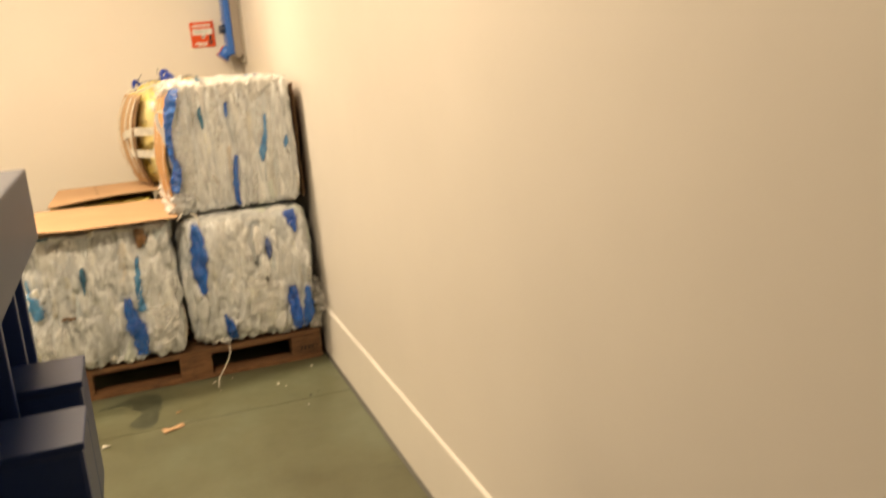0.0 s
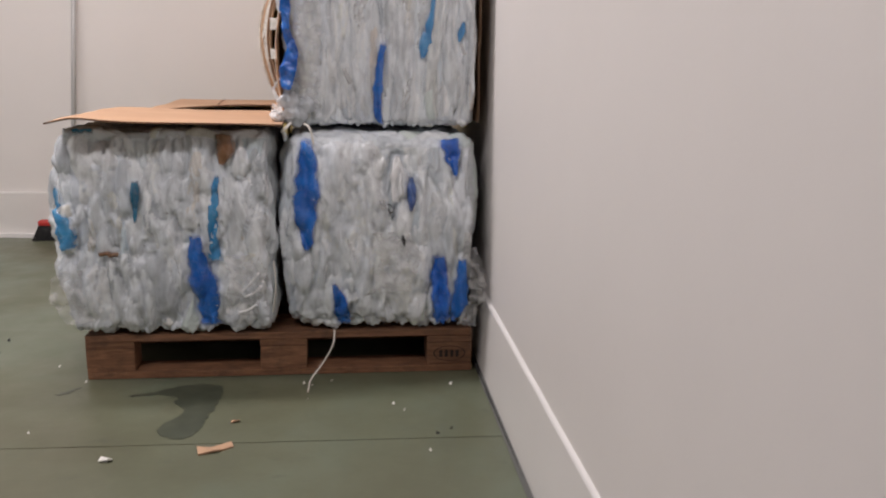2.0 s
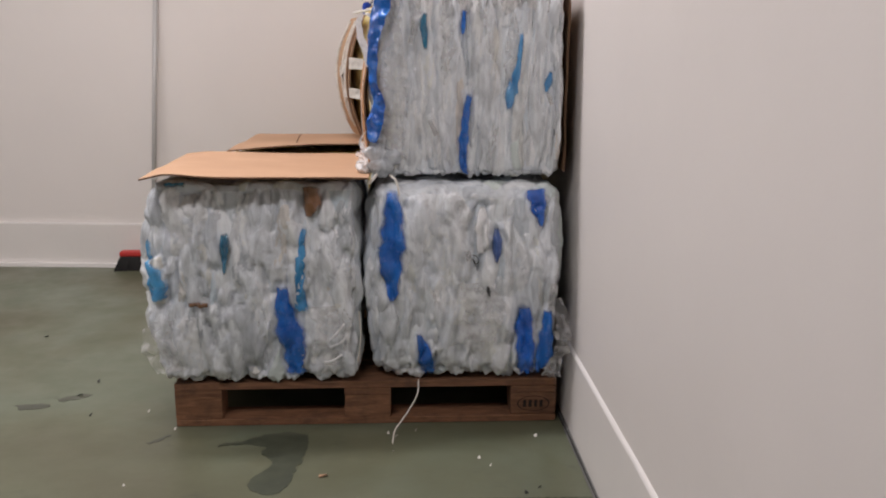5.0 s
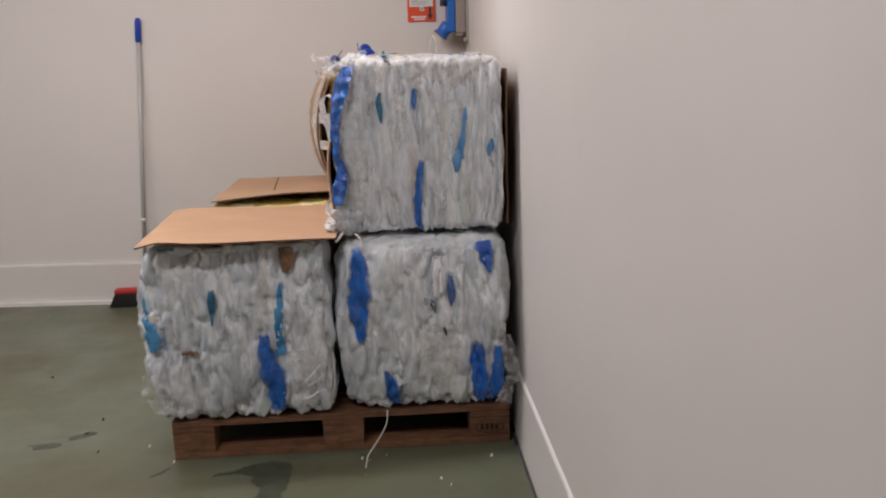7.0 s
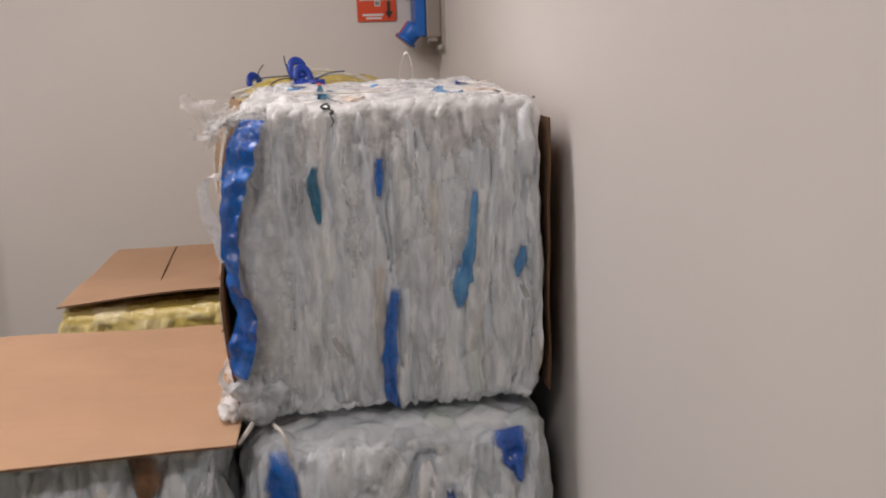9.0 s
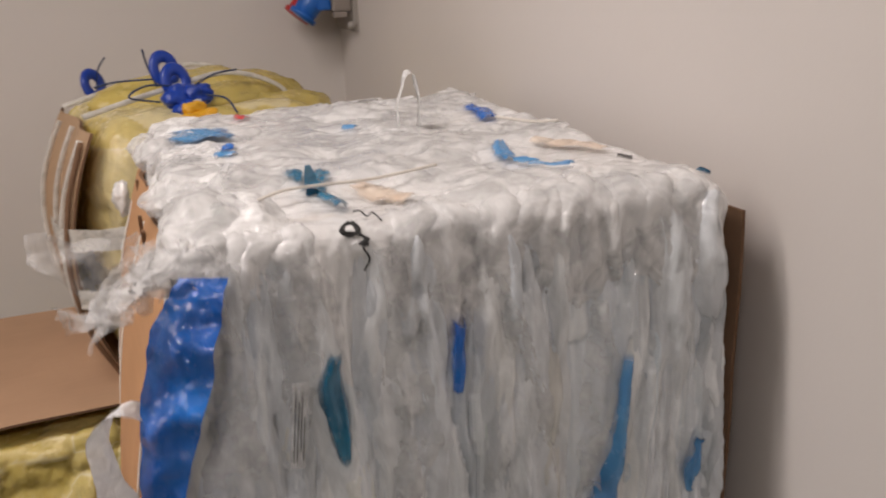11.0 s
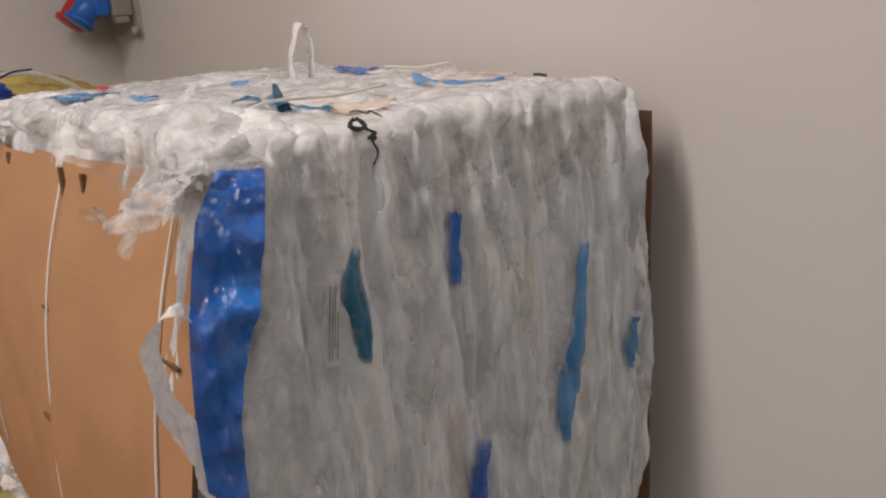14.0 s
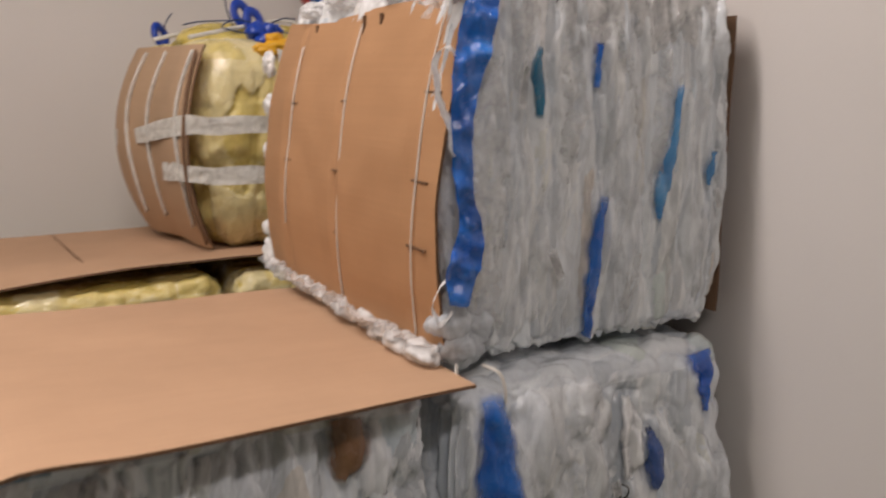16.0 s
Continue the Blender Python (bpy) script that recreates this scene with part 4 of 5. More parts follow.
def printed_tag(skin, at, w, h, tilt, parent):
    """A white printed label with unreadable lines, lying on the front."""
    out, n, _, _ = skin.skin(np.array([[at[0], skin.lo[1], at[1]]]))
    y = out[0, 1] - 0.032
    r = Matrix.Translation((at[0], y, at[1])) @ Matrix.Rotation(radians(tilt), 4, "Y")
    tag = part("label", box_bm((-w / 2, -0.0006, -h / 2), (w / 2, 0.0006, h / 2)), M_CLEAR, parent, "clear film label with dark print")
    tag.data.transform(r)
    bm = bmesh.new()
    for k, (a, c, e) in enumerate(((-0.30, -0.42, 0.40), (-0.08, -0.42, 0.28), (0.12, -0.30, 0.40), (0.32, -0.42, 0.10))):
        q = [bm.verts.new(r @ Vector((w * (a + sx * 0.030), -0.0016, h * z))) for sx, z in ((-1, c), (1, c), (1, e), (-1, e))]
        bm.faces.new(q)
    part("print", bm, M_SIGNBLACK, tag)


# lower bale, away from the wall
b_ll = thing("bale", "pressed white film bale with light blue and brown strips on pallet", "bale", "film bales", (-0.92, 0.38, 0.144))
s_ll = Pressed((-1.243, -0.025, 0.150), (-0.620, 0.76, 0.774), 0.035, 11, (0.050, 0.050, 0.19), deep=0.026, bulge=0.024, back_drop=0.015, fine=0.5, belly=0.06)
s_ll.body("film_body", 0.0042, M_WHITE, b_ll, "front left right top back bottom")
add_strips(s_ll, "front", LL_STRIPS, b_ll, 1.1)
s_ll.folds("film_fold", "front", 190, 1, (0.026, 0.090), (0.09, 0.26), 0.18, M_FOLD, b_ll, LL_STRIPS, 0.15)
s_ll.folds("film_fold", "left", 60, 4, (0.04, 0.10), (0.10, 0.26), 0.25, M_FOLD, b_ll, zone=(0.0, 0.50, 0.16, 0.76))
add_sheets(s_ll, b_ll, 24, 1, LL_STRIPS)
# lower bale beside the wall
b_lr = thing("bale", "pressed white film bale with blue strips beside the wall", "bale", "film bales", (-0.30, 0.38, 0.144))
s_lr = Pressed((-0.598, -0.022, 0.150), (0.006, 0.80, 0.766), 0.065, 29, (0.048, 0.048, 0.20), deep=0.026, bulge=0.020, fine=0.5)
s_lr.body("film_body", 0.0042, M_WHITE, b_lr, "front left right top back bottom")
add_strips(s_lr, "front", LR_STRIPS, b_lr, 1.1)
s_lr.folds("film_fold", "front", 190, 2, (0.024, 0.085), (0.09, 0.30), 0.15, M_FOLD, b_lr, LR_STRIPS, 0.15)
add_sheets(s_lr, b_lr, 24, 2, LR_STRIPS)
printed_tag(s_lr, (-0.032, 0.43), 0.024, 0.085, 5, b_lr)
tube("thread", s_lr.on("front", [(-0.276, 0.556), (-0.262, 0.552), (-0.258, 0.535), (-0.270, 0.530), (-0.274, 0.545), (-0.264, 0.520)], 0.020), 0.0016, M_SIGNBLACK, b_lr, "black looped print")
printed_tag(s_lr, (-0.290, 0.557), 0.018, 0.03, -12, b_lr)
# upper bale
b_ub = thing("bale", "pressed white film bale with cardboard side stacked on lower bales", "bale", "film bales", (-0.28, 0.38, 0.775))
s_ub = Pressed((-0.556, 0.034, 0.784), (-0.004, 0.76, 1.370), 0.032, 47, side=(0.030, 0.030, 0.26), top=0.13, deep=0.012, bulge=0.014, fine=0.4, belly=0.045)
s_ub.body("film_body", 0.0030, M_WHITE, b_ub, "front left right top back bottom", M_TOP_LIT)
add_strips(s_ub, "front", UB_STRIPS, b_ub, 1.15, 0.009)
s_ub.folds("film_fold", "front", 230, 3, (0.012, 0.044), (0.10, 0.36), 0.06, M_FOLD, b_ub, UB_STRIPS, 0.19)
s_ub.folds("film_fold", "left", 14, 9, (0.03, 0.06), (0.12, 0.30), 0.08, M_FOLD, b_ub, (), 0.15, (0.04, 0.09, 0.80, 1.34))
s_ub.folds("film_fold", "edge", 70, 7, (0.016, 0.045), (0.07, 0.17), 0.22, M_TOPFOLD, b_ub, [("knot", [(-0.388, -0.06, 0.03), (-0.388, 0.08, 0.03)])], 0.08, (-0.55, -0.02, -0.12, 0.08), 0.4)
s_ub.folds("film_fold", "top", 130, 8, (0.035, 0.09), (0.07, 0.19), 2, M_TOPFOLD, b_ub, TOP_STRIPS + [("knot", [(-0.39, 0.05, 0.05), (-0.39, 0.07, 0.05)])], 0.030, (-0.54, -0.03, 0.07, 0.75), 0.25)
add_sheets(s_ub, b_ub, 20, 3, UB_STRIPS)
add_strips(s_ub, "top", TOP_STRIPS, b_ub, 2.0, 0.0075, 0.001)
printed_tag(s_ub, (-0.457, 1.215), 0.013, 0.078, 7, b_ub)
printed_tag(s_ub, (-0.395, 0.937), 0.016, 0.05, -24, b_ub)
printed_tag(s_ub, (-0.050, 1.020), 0.012, 0.035, -20, b_ub)


# bulging cardboard on the side of the upper bale
def panel_x(y, z):
    zz = (z - 0.80) / 0.53
    belly = 0.042 * (1 - (2 * zz - 0.85) ** 2)
    pull = sum(math.exp(-((y - c) / 0.016) ** 2) for c in (0.10, 0.365, 0.625))
    return -0.562 - belly - 0.022 * (1 - zz) + 0.006 * pull - 0.004 * math.sin(y * 21 + 1.0) + 0.022 * math.exp(-(y / 0.11) ** 2)


PY0, PY1 = 0.022, 0.765


def panel(u, v):
    y = PY1 + (PY0 - PY1) * u
    top = 1.334 + 0.006 * math.sin(y * 9) - 0.006 * (y > 0.5)
    z = 0.812 + (top - 0.812) * v
    return (panel_x(y, z) + 0.003 * noise.noise((0, y * 14, z * 14)), y, z)


board("cardboard_panel", panel, 60, 44, 0.005, M_CARD_SIDE, b_ub, "bulging brown cardboard side panel")
for c, z0, z1 in ((0.10, 0.83, 1.33), (0.365, 0.82, 1.315), (0.625, 0.93, 1.28)):
    tube("cord", [(panel_x(c + 0.012 * math.sin(k), z0 + (z1 - z0) * k / 6) - 0.004, c - 0.022 * (1 - (k / 3 - 1) ** 2), z0 + (z1 - z0) * k / 6) for k in range(7)], 0.0015, M_CORD, b_ub, "taut white cord")
for y, z, h in ((0.575, 1.308, 0.022), (0.352, 1.302, 0.045), (0.285, 1.312, 0.026)):
    box("slit", (panel_x(y, z) - 0.0022, y - 0.004, z - h / 2), (panel_x(y, z) + 0.002, y + 0.004, z + h / 2), M_FLUTE, b_ub)
for y, z, w in ((0.07, 1.20, 0.05), (0.07, 1.07, 0.05), (0.075, 0.97, 0.06), (0.35, 1.18, 0.04), (0.35, 1.06, 0.05), (0.60, 1.17, 0.035), (0.60, 1.06, 0.035), (0.36, 0.95, 0.04)):
    box("crease", (panel_x(y, z) - 0.0012, y - w / 2, z - 0.0016), (panel_x(y, z) + 0.002, y + w / 2, z + 0.0016), M_FLUTE, b_ub)
# cardboard on the wall side, the shade of the gap put into its colour
board("cardboard_panel", lambda u, v: (0.010 + 0.004 * noise.noise((v * 4, u * 4, 0)), 0.05 + 0.66 * u, 0.80 + 0.53 * v), 14, 12, 0.004, M_CARD_SHADED, b_ub, "cardboard side panel with shade in its colour")

# torn film round the edges of the upper bale
random.seed(5)
for k in range(5):
    y0 = 0.02 + 0.15 * k
    dx = 0.008 * (k % 2)
    flap("film_fringe", [(-0.596 - dx, y0, 0.812), (-0.606 - dx, y0 + 0.07, 0.816), (-0.600 - dx, y0 + 0.14, 0.810), (-0.604, y0 + 0.19, 0.813)], (0.055, 0.045), (-0.75, 0, 0.65), M_TOPFOLD, b_ub, 61 + k, 0.012, "white crumpled film fringe")
for k in range(11):
    y = 0.06 + 0.70 * k / 10
    tuft("film_tuft", (-0.594 - 0.008 * random.random(), y, 0.812), random.uniform(0.018, 0.027), M_TOPFOLD, b_ub, 100 + k, (1.0, 1.9, 0.75))
for k, (y, z, s) in enumerate(((0.79, 0.83, 0.028), (0.795, 0.89, 0.026), (0.79, 0.96, 0.02), (0.79, 1.06, 0.022), (0.79, 1.16, 0.018), (0.79, 1.25, 0.02))):
    tuft("film_tuft", (-0.588, y, z), s, M_FLUFF, b_ub, 140 + k, (0.8, 0.9, 1.4))
for k, (y0, y1, xi, xo, c, d) in enumerate(((0.40, 0.765, -0.45, -0.530, 0.006, 0.026), (0.20, 0.50, -0.44, -0.522, 0.009, 0.026), (0.050, 0.30, -0.43, -0.505, 0.008, 0.020))):
    ruffle("film_ruffle", y0, y1, xi, xo, lambda y: c * (1 + 0.8 * noise.noise((y * 11, k, 0))), d, M_WISP, b_ub, 11 + 7 * k, "loose white film hanging over the edge")
for k, (x, y, z, s) in enumerate(((-0.566, 0.040, 0.860, 0.030), (-0.550, 0.032, 0.822, 0.030), (-0.560, 0.040, 0.900, 0.022), (-0.530, 0.036, 0.845, 0.030))):
    tuft("film_tuft", (x, y, z), s, M_FOLD, b_ub, 180 + k, (1.1, 0.9, 1.1))
for k in range(9):
    x = -0.44 + 0.42 * k / 8
    shred("film_shred", (x, 0.70 + 0.05 * random.random(), 1.36), random.uniform(0.02, 0.032), M_WISP, b_ub, 200 + k, (1.5, 1.2, 0.6))
for k, (x, y, z, s) in enumerate(((-0.556, 0.044, 1.354, 0.026), (-0.512, 0.042, 1.358, 0.022), (-0.586, 0.028, 1.340, 0.020), (-0.49, 0.100, 1.368, 0.030), (-0.495, 0.220, 1.374, 0.034), (-0.50, 0.360, 1.372, 0.030), (-0.505, 0.520, 1.37, 0.030))):
    shred("film_shred", (x, y, z), s, M_CLEAR, b_ub, 260 + k, (1, 1, 0.75), "clear crumpled film")
flap("loose_film", [(-0.555, 0.052, 1.355), (-0.600, 0.032, 1.372), (-0.640, 0.042, 1.388)], (0.06, 0.025), (0, 0.5, 1), M_CLEAR, b_ub, 3, label="clear crumpled film")
flap("loose_film", [(-0.56, 0.072, 1.335), (-0.60, 0.052, 1.325), (-0.625, 0.032, 1.340)], (0.05, 0.02), (0, 1, 0.4), M_CLEAR, b_ub, 5, label="clear crumpled film")
for k, (x, y, z, s, st) in enumerate(((-0.520, 0.064, 1.348, 0.034, (1.3, 0.8, 0.7)), (-0.505, 0.13, 1.366, 0.046, (1.0, 1.5, 0.6)), (-0.530, 0.27, 1.358, 0.030, (0.9, 1.9, 0.5)),
                                      (-0.530, 0.50, 1.362, 0.036, (0.9, 1.6, 0.55)), (-0.54, 0.64, 1.350, 0.026, (0.9, 1.6, 0.6)))):
    tuft("film_tuft", (x, y, z), s, M_TOPFOLD, b_ub, 400 + k, st)
flap("loose_film", [(-0.525, 0.075, 1.372), (-0.560, 0.055, 1.355), (-0.588, 0.048, 1.330), (-0.604, 0.052, 1.300)], (0.08, 0.10, 0.08, 0.03), (0.25, 1, 0.1), M_CLEAR, b_ub, 81, 0.007, "clear film hanging over the corner")
# handle loops of white film
flap("film_loop", [(-0.564, 0.012, 1.250), (-0.588, 0.008, 1.263), (-0.604, 0.008, 1.256), (-0.610, 0.006, 1.232), (-0.606, 0.006, 1.198), (-0.594, 0.004, 1.165), (-0.578, 0.002, 1.115)], (0.018, 0.020, 0.020, 0.022, 0.026, 0.030, 0.030), (0.75, 0.6, 0.25), M_WISP, b_ub, 51, 0.004, "white film handle loop", 0.2)
flap("film_loop", [(-0.575, 0.022, 0.935), (-0.600, 0.012, 0.92), (-0.612, 0.010, 0.89), (-0.598, 0.008, 0.868), (-0.578, 0.010, 0.885)], (0.014, 0.014), (0.4, 0.6, 0.3), M_WISP, b_ub, 52, 0.003, "white film handle loop")
flap("film_loop", [(-0.226, 0.455, 1.355), (-0.224, 0.452, 1.405), (-0.217, 0.446, 1.440), (-0.209, 0.442, 1.447), (-0.201, 0.442, 1.436), (-0.198, 0.446, 1.405), (-0.200, 0.455, 1.355)], (0.020, 0.019), (0.1, 1, 0), M_FLUFF, b_ub, 53, 0.003, "white film loop standing up", 0.4)
flap("film_strip", [(-0.392, 0.115, 1.366), (-0.398, 0.150, 1.370), (-0.400, 0.166, 1.382), (-0.402, 0.174, 1.398)], (0.010, 0.016, 0.015, 0.006), (1, 0.2, 0), STRIP["teal"], b_ub, 54, 0.002, "teal film tip standing up")
tube("cord", s_ub.on("top", [(-0.457, 0.124), (-0.43, 0.132), (-0.39, 0.144), (-0.34, 0.158), (-0.27, 0.178)], 0.014), 0.0016, M_CORD, b_ub, "white cord")
tube("cord", s_ub.on("top", [(-0.10, 0.42), (-0.07, 0.38), (-0.05, 0.34)], 0.012), 0.002, M_CORD, b_ub, "white cord")
tube("thread", s_ub.on("top", [(-0.365, 0.047), (-0.370, 0.060), (-0.376, 0.056), (-0.379, 0.068), (-0.384, 0.072)], 0.007), 0.0007, M_SIGNBLACK, b_ub, "black thread")
tube("thread", s_ub.on("top", [(-0.393, 0.052), (-0.400, 0.042), (-0.394, 0.034), (-0.386, 0.040), (-0.391, 0.050), (-0.386, 0.030), (-0.380, 0.018), (-0.388, 0.010), (-0.381, 0.004), (-0.386, 0.000)], 0.0075), 0.0011, M_SIGNBLACK, b_ub, "black knotted thread")
tube("thread", s_ub.on("top", [(-0.396, 0.050), (-0.402, 0.040), (-0.395, 0.031), (-0.386, 0.037), (-0.389, 0.047), (-0.396, 0.048), (-0.399, 0.038), (-0.390, 0.034), (-0.385, 0.028), (-0.382, 0.020), (-0.386, 0.012), (-0.380, 0.008)], 0.0072), 0.0013, M_SIGNBLACK, b_ub, "black knotted thread")
tube("thread", s_ub.on("front", [(-0.386, 1.352), (-0.381, 1.342), (-0.386, 1.332)], 0.009), 0.0010, M_SIGNBLACK, b_ub, "black thread")
flap("film_strip", [(-0.518, 0.026, 1.350), (-0.536, 0.012, 1.318), (-0.555, 0.002, 1.250), (-0.569, -0.002, 1.167), (-0.570, -0.004, 1.066), (-0.556, -0.004, 1.010), (-0.568, -0.004, 0.950), (-0.574, 0.002, 0.895)],
     [0.034, 0.050, 0.044, 0.028, 0.024, 0.030, 0.052, 0.026], (0.95, -0.30, 0), STRIP["blue"], b_ub, 71, 0.009, "blue plastic film over the corner", 0.3)
s_ub.strip("loose_film", "front", [(-0.518, 1.345, 0.03), (-0.508, 1.22, 0.055), (-0.506, 1.08, 0.075), (-0.512, 0.95, 0.09), (-0.516, 0.84, 0.07)], M_CLEAR, b_ub, 0.006, 1.0, "clear film fold", 0.012)
s_ub.strip("loose_film", "front", [(-0.455, 1.36, 0.05), (-0.448, 1.28, 0.06), (-0.452, 1.20, 0.02)], M_CLEAR, b_ub, 0.004, 1.0, "clear film fold", 0.008)
s_ub.strip("loose_film", "front", [(-0.36, 1.35, 0.03), (-0.352, 1.20, 0.06), (-0.36, 1.06, 0.02)], M_CLEAR, b_ub, 0.004, 1.0, "clear film fold", 0.008)
s_ub.strip("loose_film", "front", [(-0.16, 1.27, 0.01), (-0.155, 1.16, 0.055), (-0.165, 1.02, 0.04)], M_CLEAR, b_ub, 0.004, 1.0, "clear film fold", 0.008)
tube("cord_end", [(-0.560, 0.026, 0.800), (-0.575, 0.002, 0.785), (-0.590, -0.013, 0.772)], 0.0045, M_CORD, b_ub, "white cord end", 8, 0.5)
tube("cord_end", [(-0.525, 0.010, 0.795), (-0.508, -0.013, 0.785), (-0.500, -0.018, 0.758), (-0.497, -0.014, 0.735)], 0.0035, M_CORD, b_ub, "white cord end", 8, 0.6)

# loose film on the lower bales
for k, (x, z, s) in enumerate(((-1.225, 0.33, 0.060), (-1.19, 0.24, 0.055), (-1.215, 0.68, 0.050))):
    tuft("film_tuft", (x, 0.03, z), s, M_FOLD, b_ll, 230 + k, (0.8, 0.9, 1.3))
flap("loose_film", [(-1.19, -0.03, 0.36), (-1.22, -0.045, 0.29), (-1.20, -0.04, 0.20)], (0.12, 0.08), (1, 0.2, 0), M_CLEAR, b_ll, 13, label="clear crumpled film")
flap("loose_film", [(-0.72, -0.03, 0.40), (-0.70, -0.05, 0.32), (-0.72, -0.04, 0.22)], (0.12, 0.10), (1, 0.1, 0), M_CLEAR, b_ll, 14, label="clear crumpled film")
flap("loose_film", [(-0.02, -0.035, 0.42), (0.004, -0.045, 0.35), (0.0, -0.04, 0.26), (-0.03, -0.035, 0.17)], (0.05, 0.06), (1, 0.3, 0), M_CLEAR, b_lr, 16, label="clear crumpled film")
flap("loose_film", [(-0.27, -0.03, 0.47), (-0.24, -0.05, 0.40), (-0.27, -0.04, 0.28)], (0.10, 0.14), (1, 0, 0.1), M_CLEAR, b_lr, 17, label="clear crumpled film")
for pts in ([(-0.665, -0.045, 0.35), (-0.69, -0.052, 0.32), (-0.72, -0.05, 0.29)], [(-0.66, -0.045, 0.31), (-0.68, -0.052, 0.29), (-0.71, -0.05, 0.275)], [(-0.675, -0.045, 0.25), (-0.70, -0.052, 0.235), (-0.73, -0.048, 0.225)]):
    tube("torn_edge", pts, 0.0035, STRIP["white"], b_ll, "white torn film edge", 6, 0.5)
tube("cord", [(-0.622, -0.02, 0.38), (-0.617, -0.032, 0.30), (-0.628, -0.03, 0.22)], 0.0022, M_CORD, b_ll, "white cord")
# cord that hangs down to the floor
tube("cord", [(-0.44, -0.03, 0.16), (-0.445, -0.05, 0.118), (-0.475, -0.062, 0.065), (-0.512, -0.09, 0.022), (-0.520, -0.125, 0.0035), (-0.521, -0.148, 0.0035)], 0.0026, M_CORD, b_lr, "white cord hanging to the floor")

# ---- second pallet: yellow film ----
Y_SIDE = (0.09, 0.09, 0.11)
b_y1 = thing("bale", "pressed bale of yellow film under a cardboard sheet", "bale", "yellow film bales", (-0.92, 1.38, 0.144))
s_y1 = Pressed((-1.225, 1.01, 0.150), (-0.635, 1.77, 0.735), 0.06, 61, Y_SIDE, 0.10, 0.022, 0.02)
s_y1.body("film_body", 0.009, M_YELLOW, b_y1, "front left right top back bottom")
b_y2 = thing("bale", "pressed bale of yellow film on the second pallet", "bale", "yellow film bales", (-0.32, 1.38, 0.144))
s_y2 = Pressed((-0.625, 1.01, 0.150), (-0.04, 1.77, 0.735), 0.06, 67, Y_SIDE, 0.10, 0.022, 0.02)
s_y2.body("film_body", 0.009, M_YELLOW, b_y2, "front left right top back bottom")
b_y = thing("bale", "bulging yellow film bale with curved cardboard side and white tape", "bale", "yellow film bales", (-0.60, 1.20, 0.76))
b_y.rotation_euler = (0, 0, radians(13))
s_y = Pressed((-0.605, 1.205, 0.772), (-0.07, 1.74, 1.350), 0.10, 73, (0.16, 0.16, 0.24), 0.17, 0.018, 0.05, fine=0.4)
s_y.body("film_body", 0.0065, M_YELLOW, b_y, "front left right top back bottom")
tuft("film_tuft", (-0.30, 1.52, 1.335), 0.17, M_YELLOW, b_y, 301, (1.2, 1.0, 0.45))
tuft("film_tuft", (-0.18, 1.40, 1.30), 0.13, M_YELLOW, b_y, 302, (1.1, 1.0, 0.55))


def ypanel(u, v):
    y = 1.72 - 0.50 * u
    z = 0.79 + 0.545 * v
    zz = 2 * v - 1
    return (-0.592 - 0.075 * (1 - zz * zz) - 0.010 * math.sin(u * 9.0) + 0.03 * (1 - u) ** 2, y + 0.05 * (zz * zz - 0.5) * (u - 0.3), z)


board("cardboard_panel", ypanel, 40, 34, 0.006, M_CARD_PALE, b_y, "curved pale cardboard side panel")


def on_y(u, v, d=0.005):
    x, y, z = ypanel(u, v)
    return (x - d, y, z)


for u in (0.28, 0.50, 0.93):
    tube("cord", [on_y(u + 0.02 * math.sin(k), 0.12 + 0.85 * k / 7) for k in range(8)], 0.007, M_TAPE, b_y, "white strapping", 6, 0.35)
flap("tape", [on_y(0.02, 0.52), on_y(0.4, 0.545), on_y(0.8, 0.60), on_y(1.0, 0.62), (-0.61, 1.182, 1.125), (-0.53, 1.158, 1.13), (-0.40, 1.150, 1.13), (-0.26, 1.155, 1.13)], (0.042, 0.05), (0, 0, 1), M_TAPE, b_y, 21, 0.002, "white adhesive tape")
flap("tape", [on_y(0.70, 0.38), on_y(0.9, 0.39), on_y(1.0, 0.395), (-0.615, 1.178, 0.995), (-0.53, 1.150, 0.995), (-0.40, 1.146, 0.995), (-0.26, 1.15, 0.995)], (0.045, 0.048), (0, 0, 1), M_TAPE, b_y, 22, 0.002, "white adhesive tape")
flap("tape", [(-0.28, 1.74, 1.38), (-0.33, 1.58, 1.408), (-0.35, 1.42, 1.40), (-0.375, 1.30, 1.376), (-0.385, 1.22, 1.33), (-0.39, 1.178, 1.24)], (0.036, 0.036), (1, 0.15, 0), M_TAPE, b_y, 23, 0.002, "white adhesive tape")
tube("cord", [(-0.59, 1.33, 1.355), (-0.42, 1.35, 1.392), (-0.27, 1.37, 1.415), (-0.15, 1.39, 1.375), (-0.08, 1.40, 1.30)], 0.006, M_TAPE, b_y, "white strapping", 8, 0.35)
tube("cord", [(-0.59, 1.54, 1.355), (-0.42, 1.56, 1.395), (-0.28, 1.57, 1.422), (-0.15, 1.58, 1.38)], 0.006, M_TAPE, b_y, "white strapping", 8, 0.35)
# board edge in the shaded cardboard colour, so its shade is painted
tube("edge_cord", [on_y(0.99, 0.97, 0.012), on_y(0.995, 0.75, 0.010), on_y(1.0, 0.5, 0.010), on_y(1.0, 0.25, 0.010), on_y(1.0, 0.03, 0.010)], 0.006, M_CARD_SHADED, b_y, "board edge with shade in its colour", 8, 0.5)
b_y.location += Vector((-0.030, -0.085, -0.006))
b_y.scale.z = 0.95


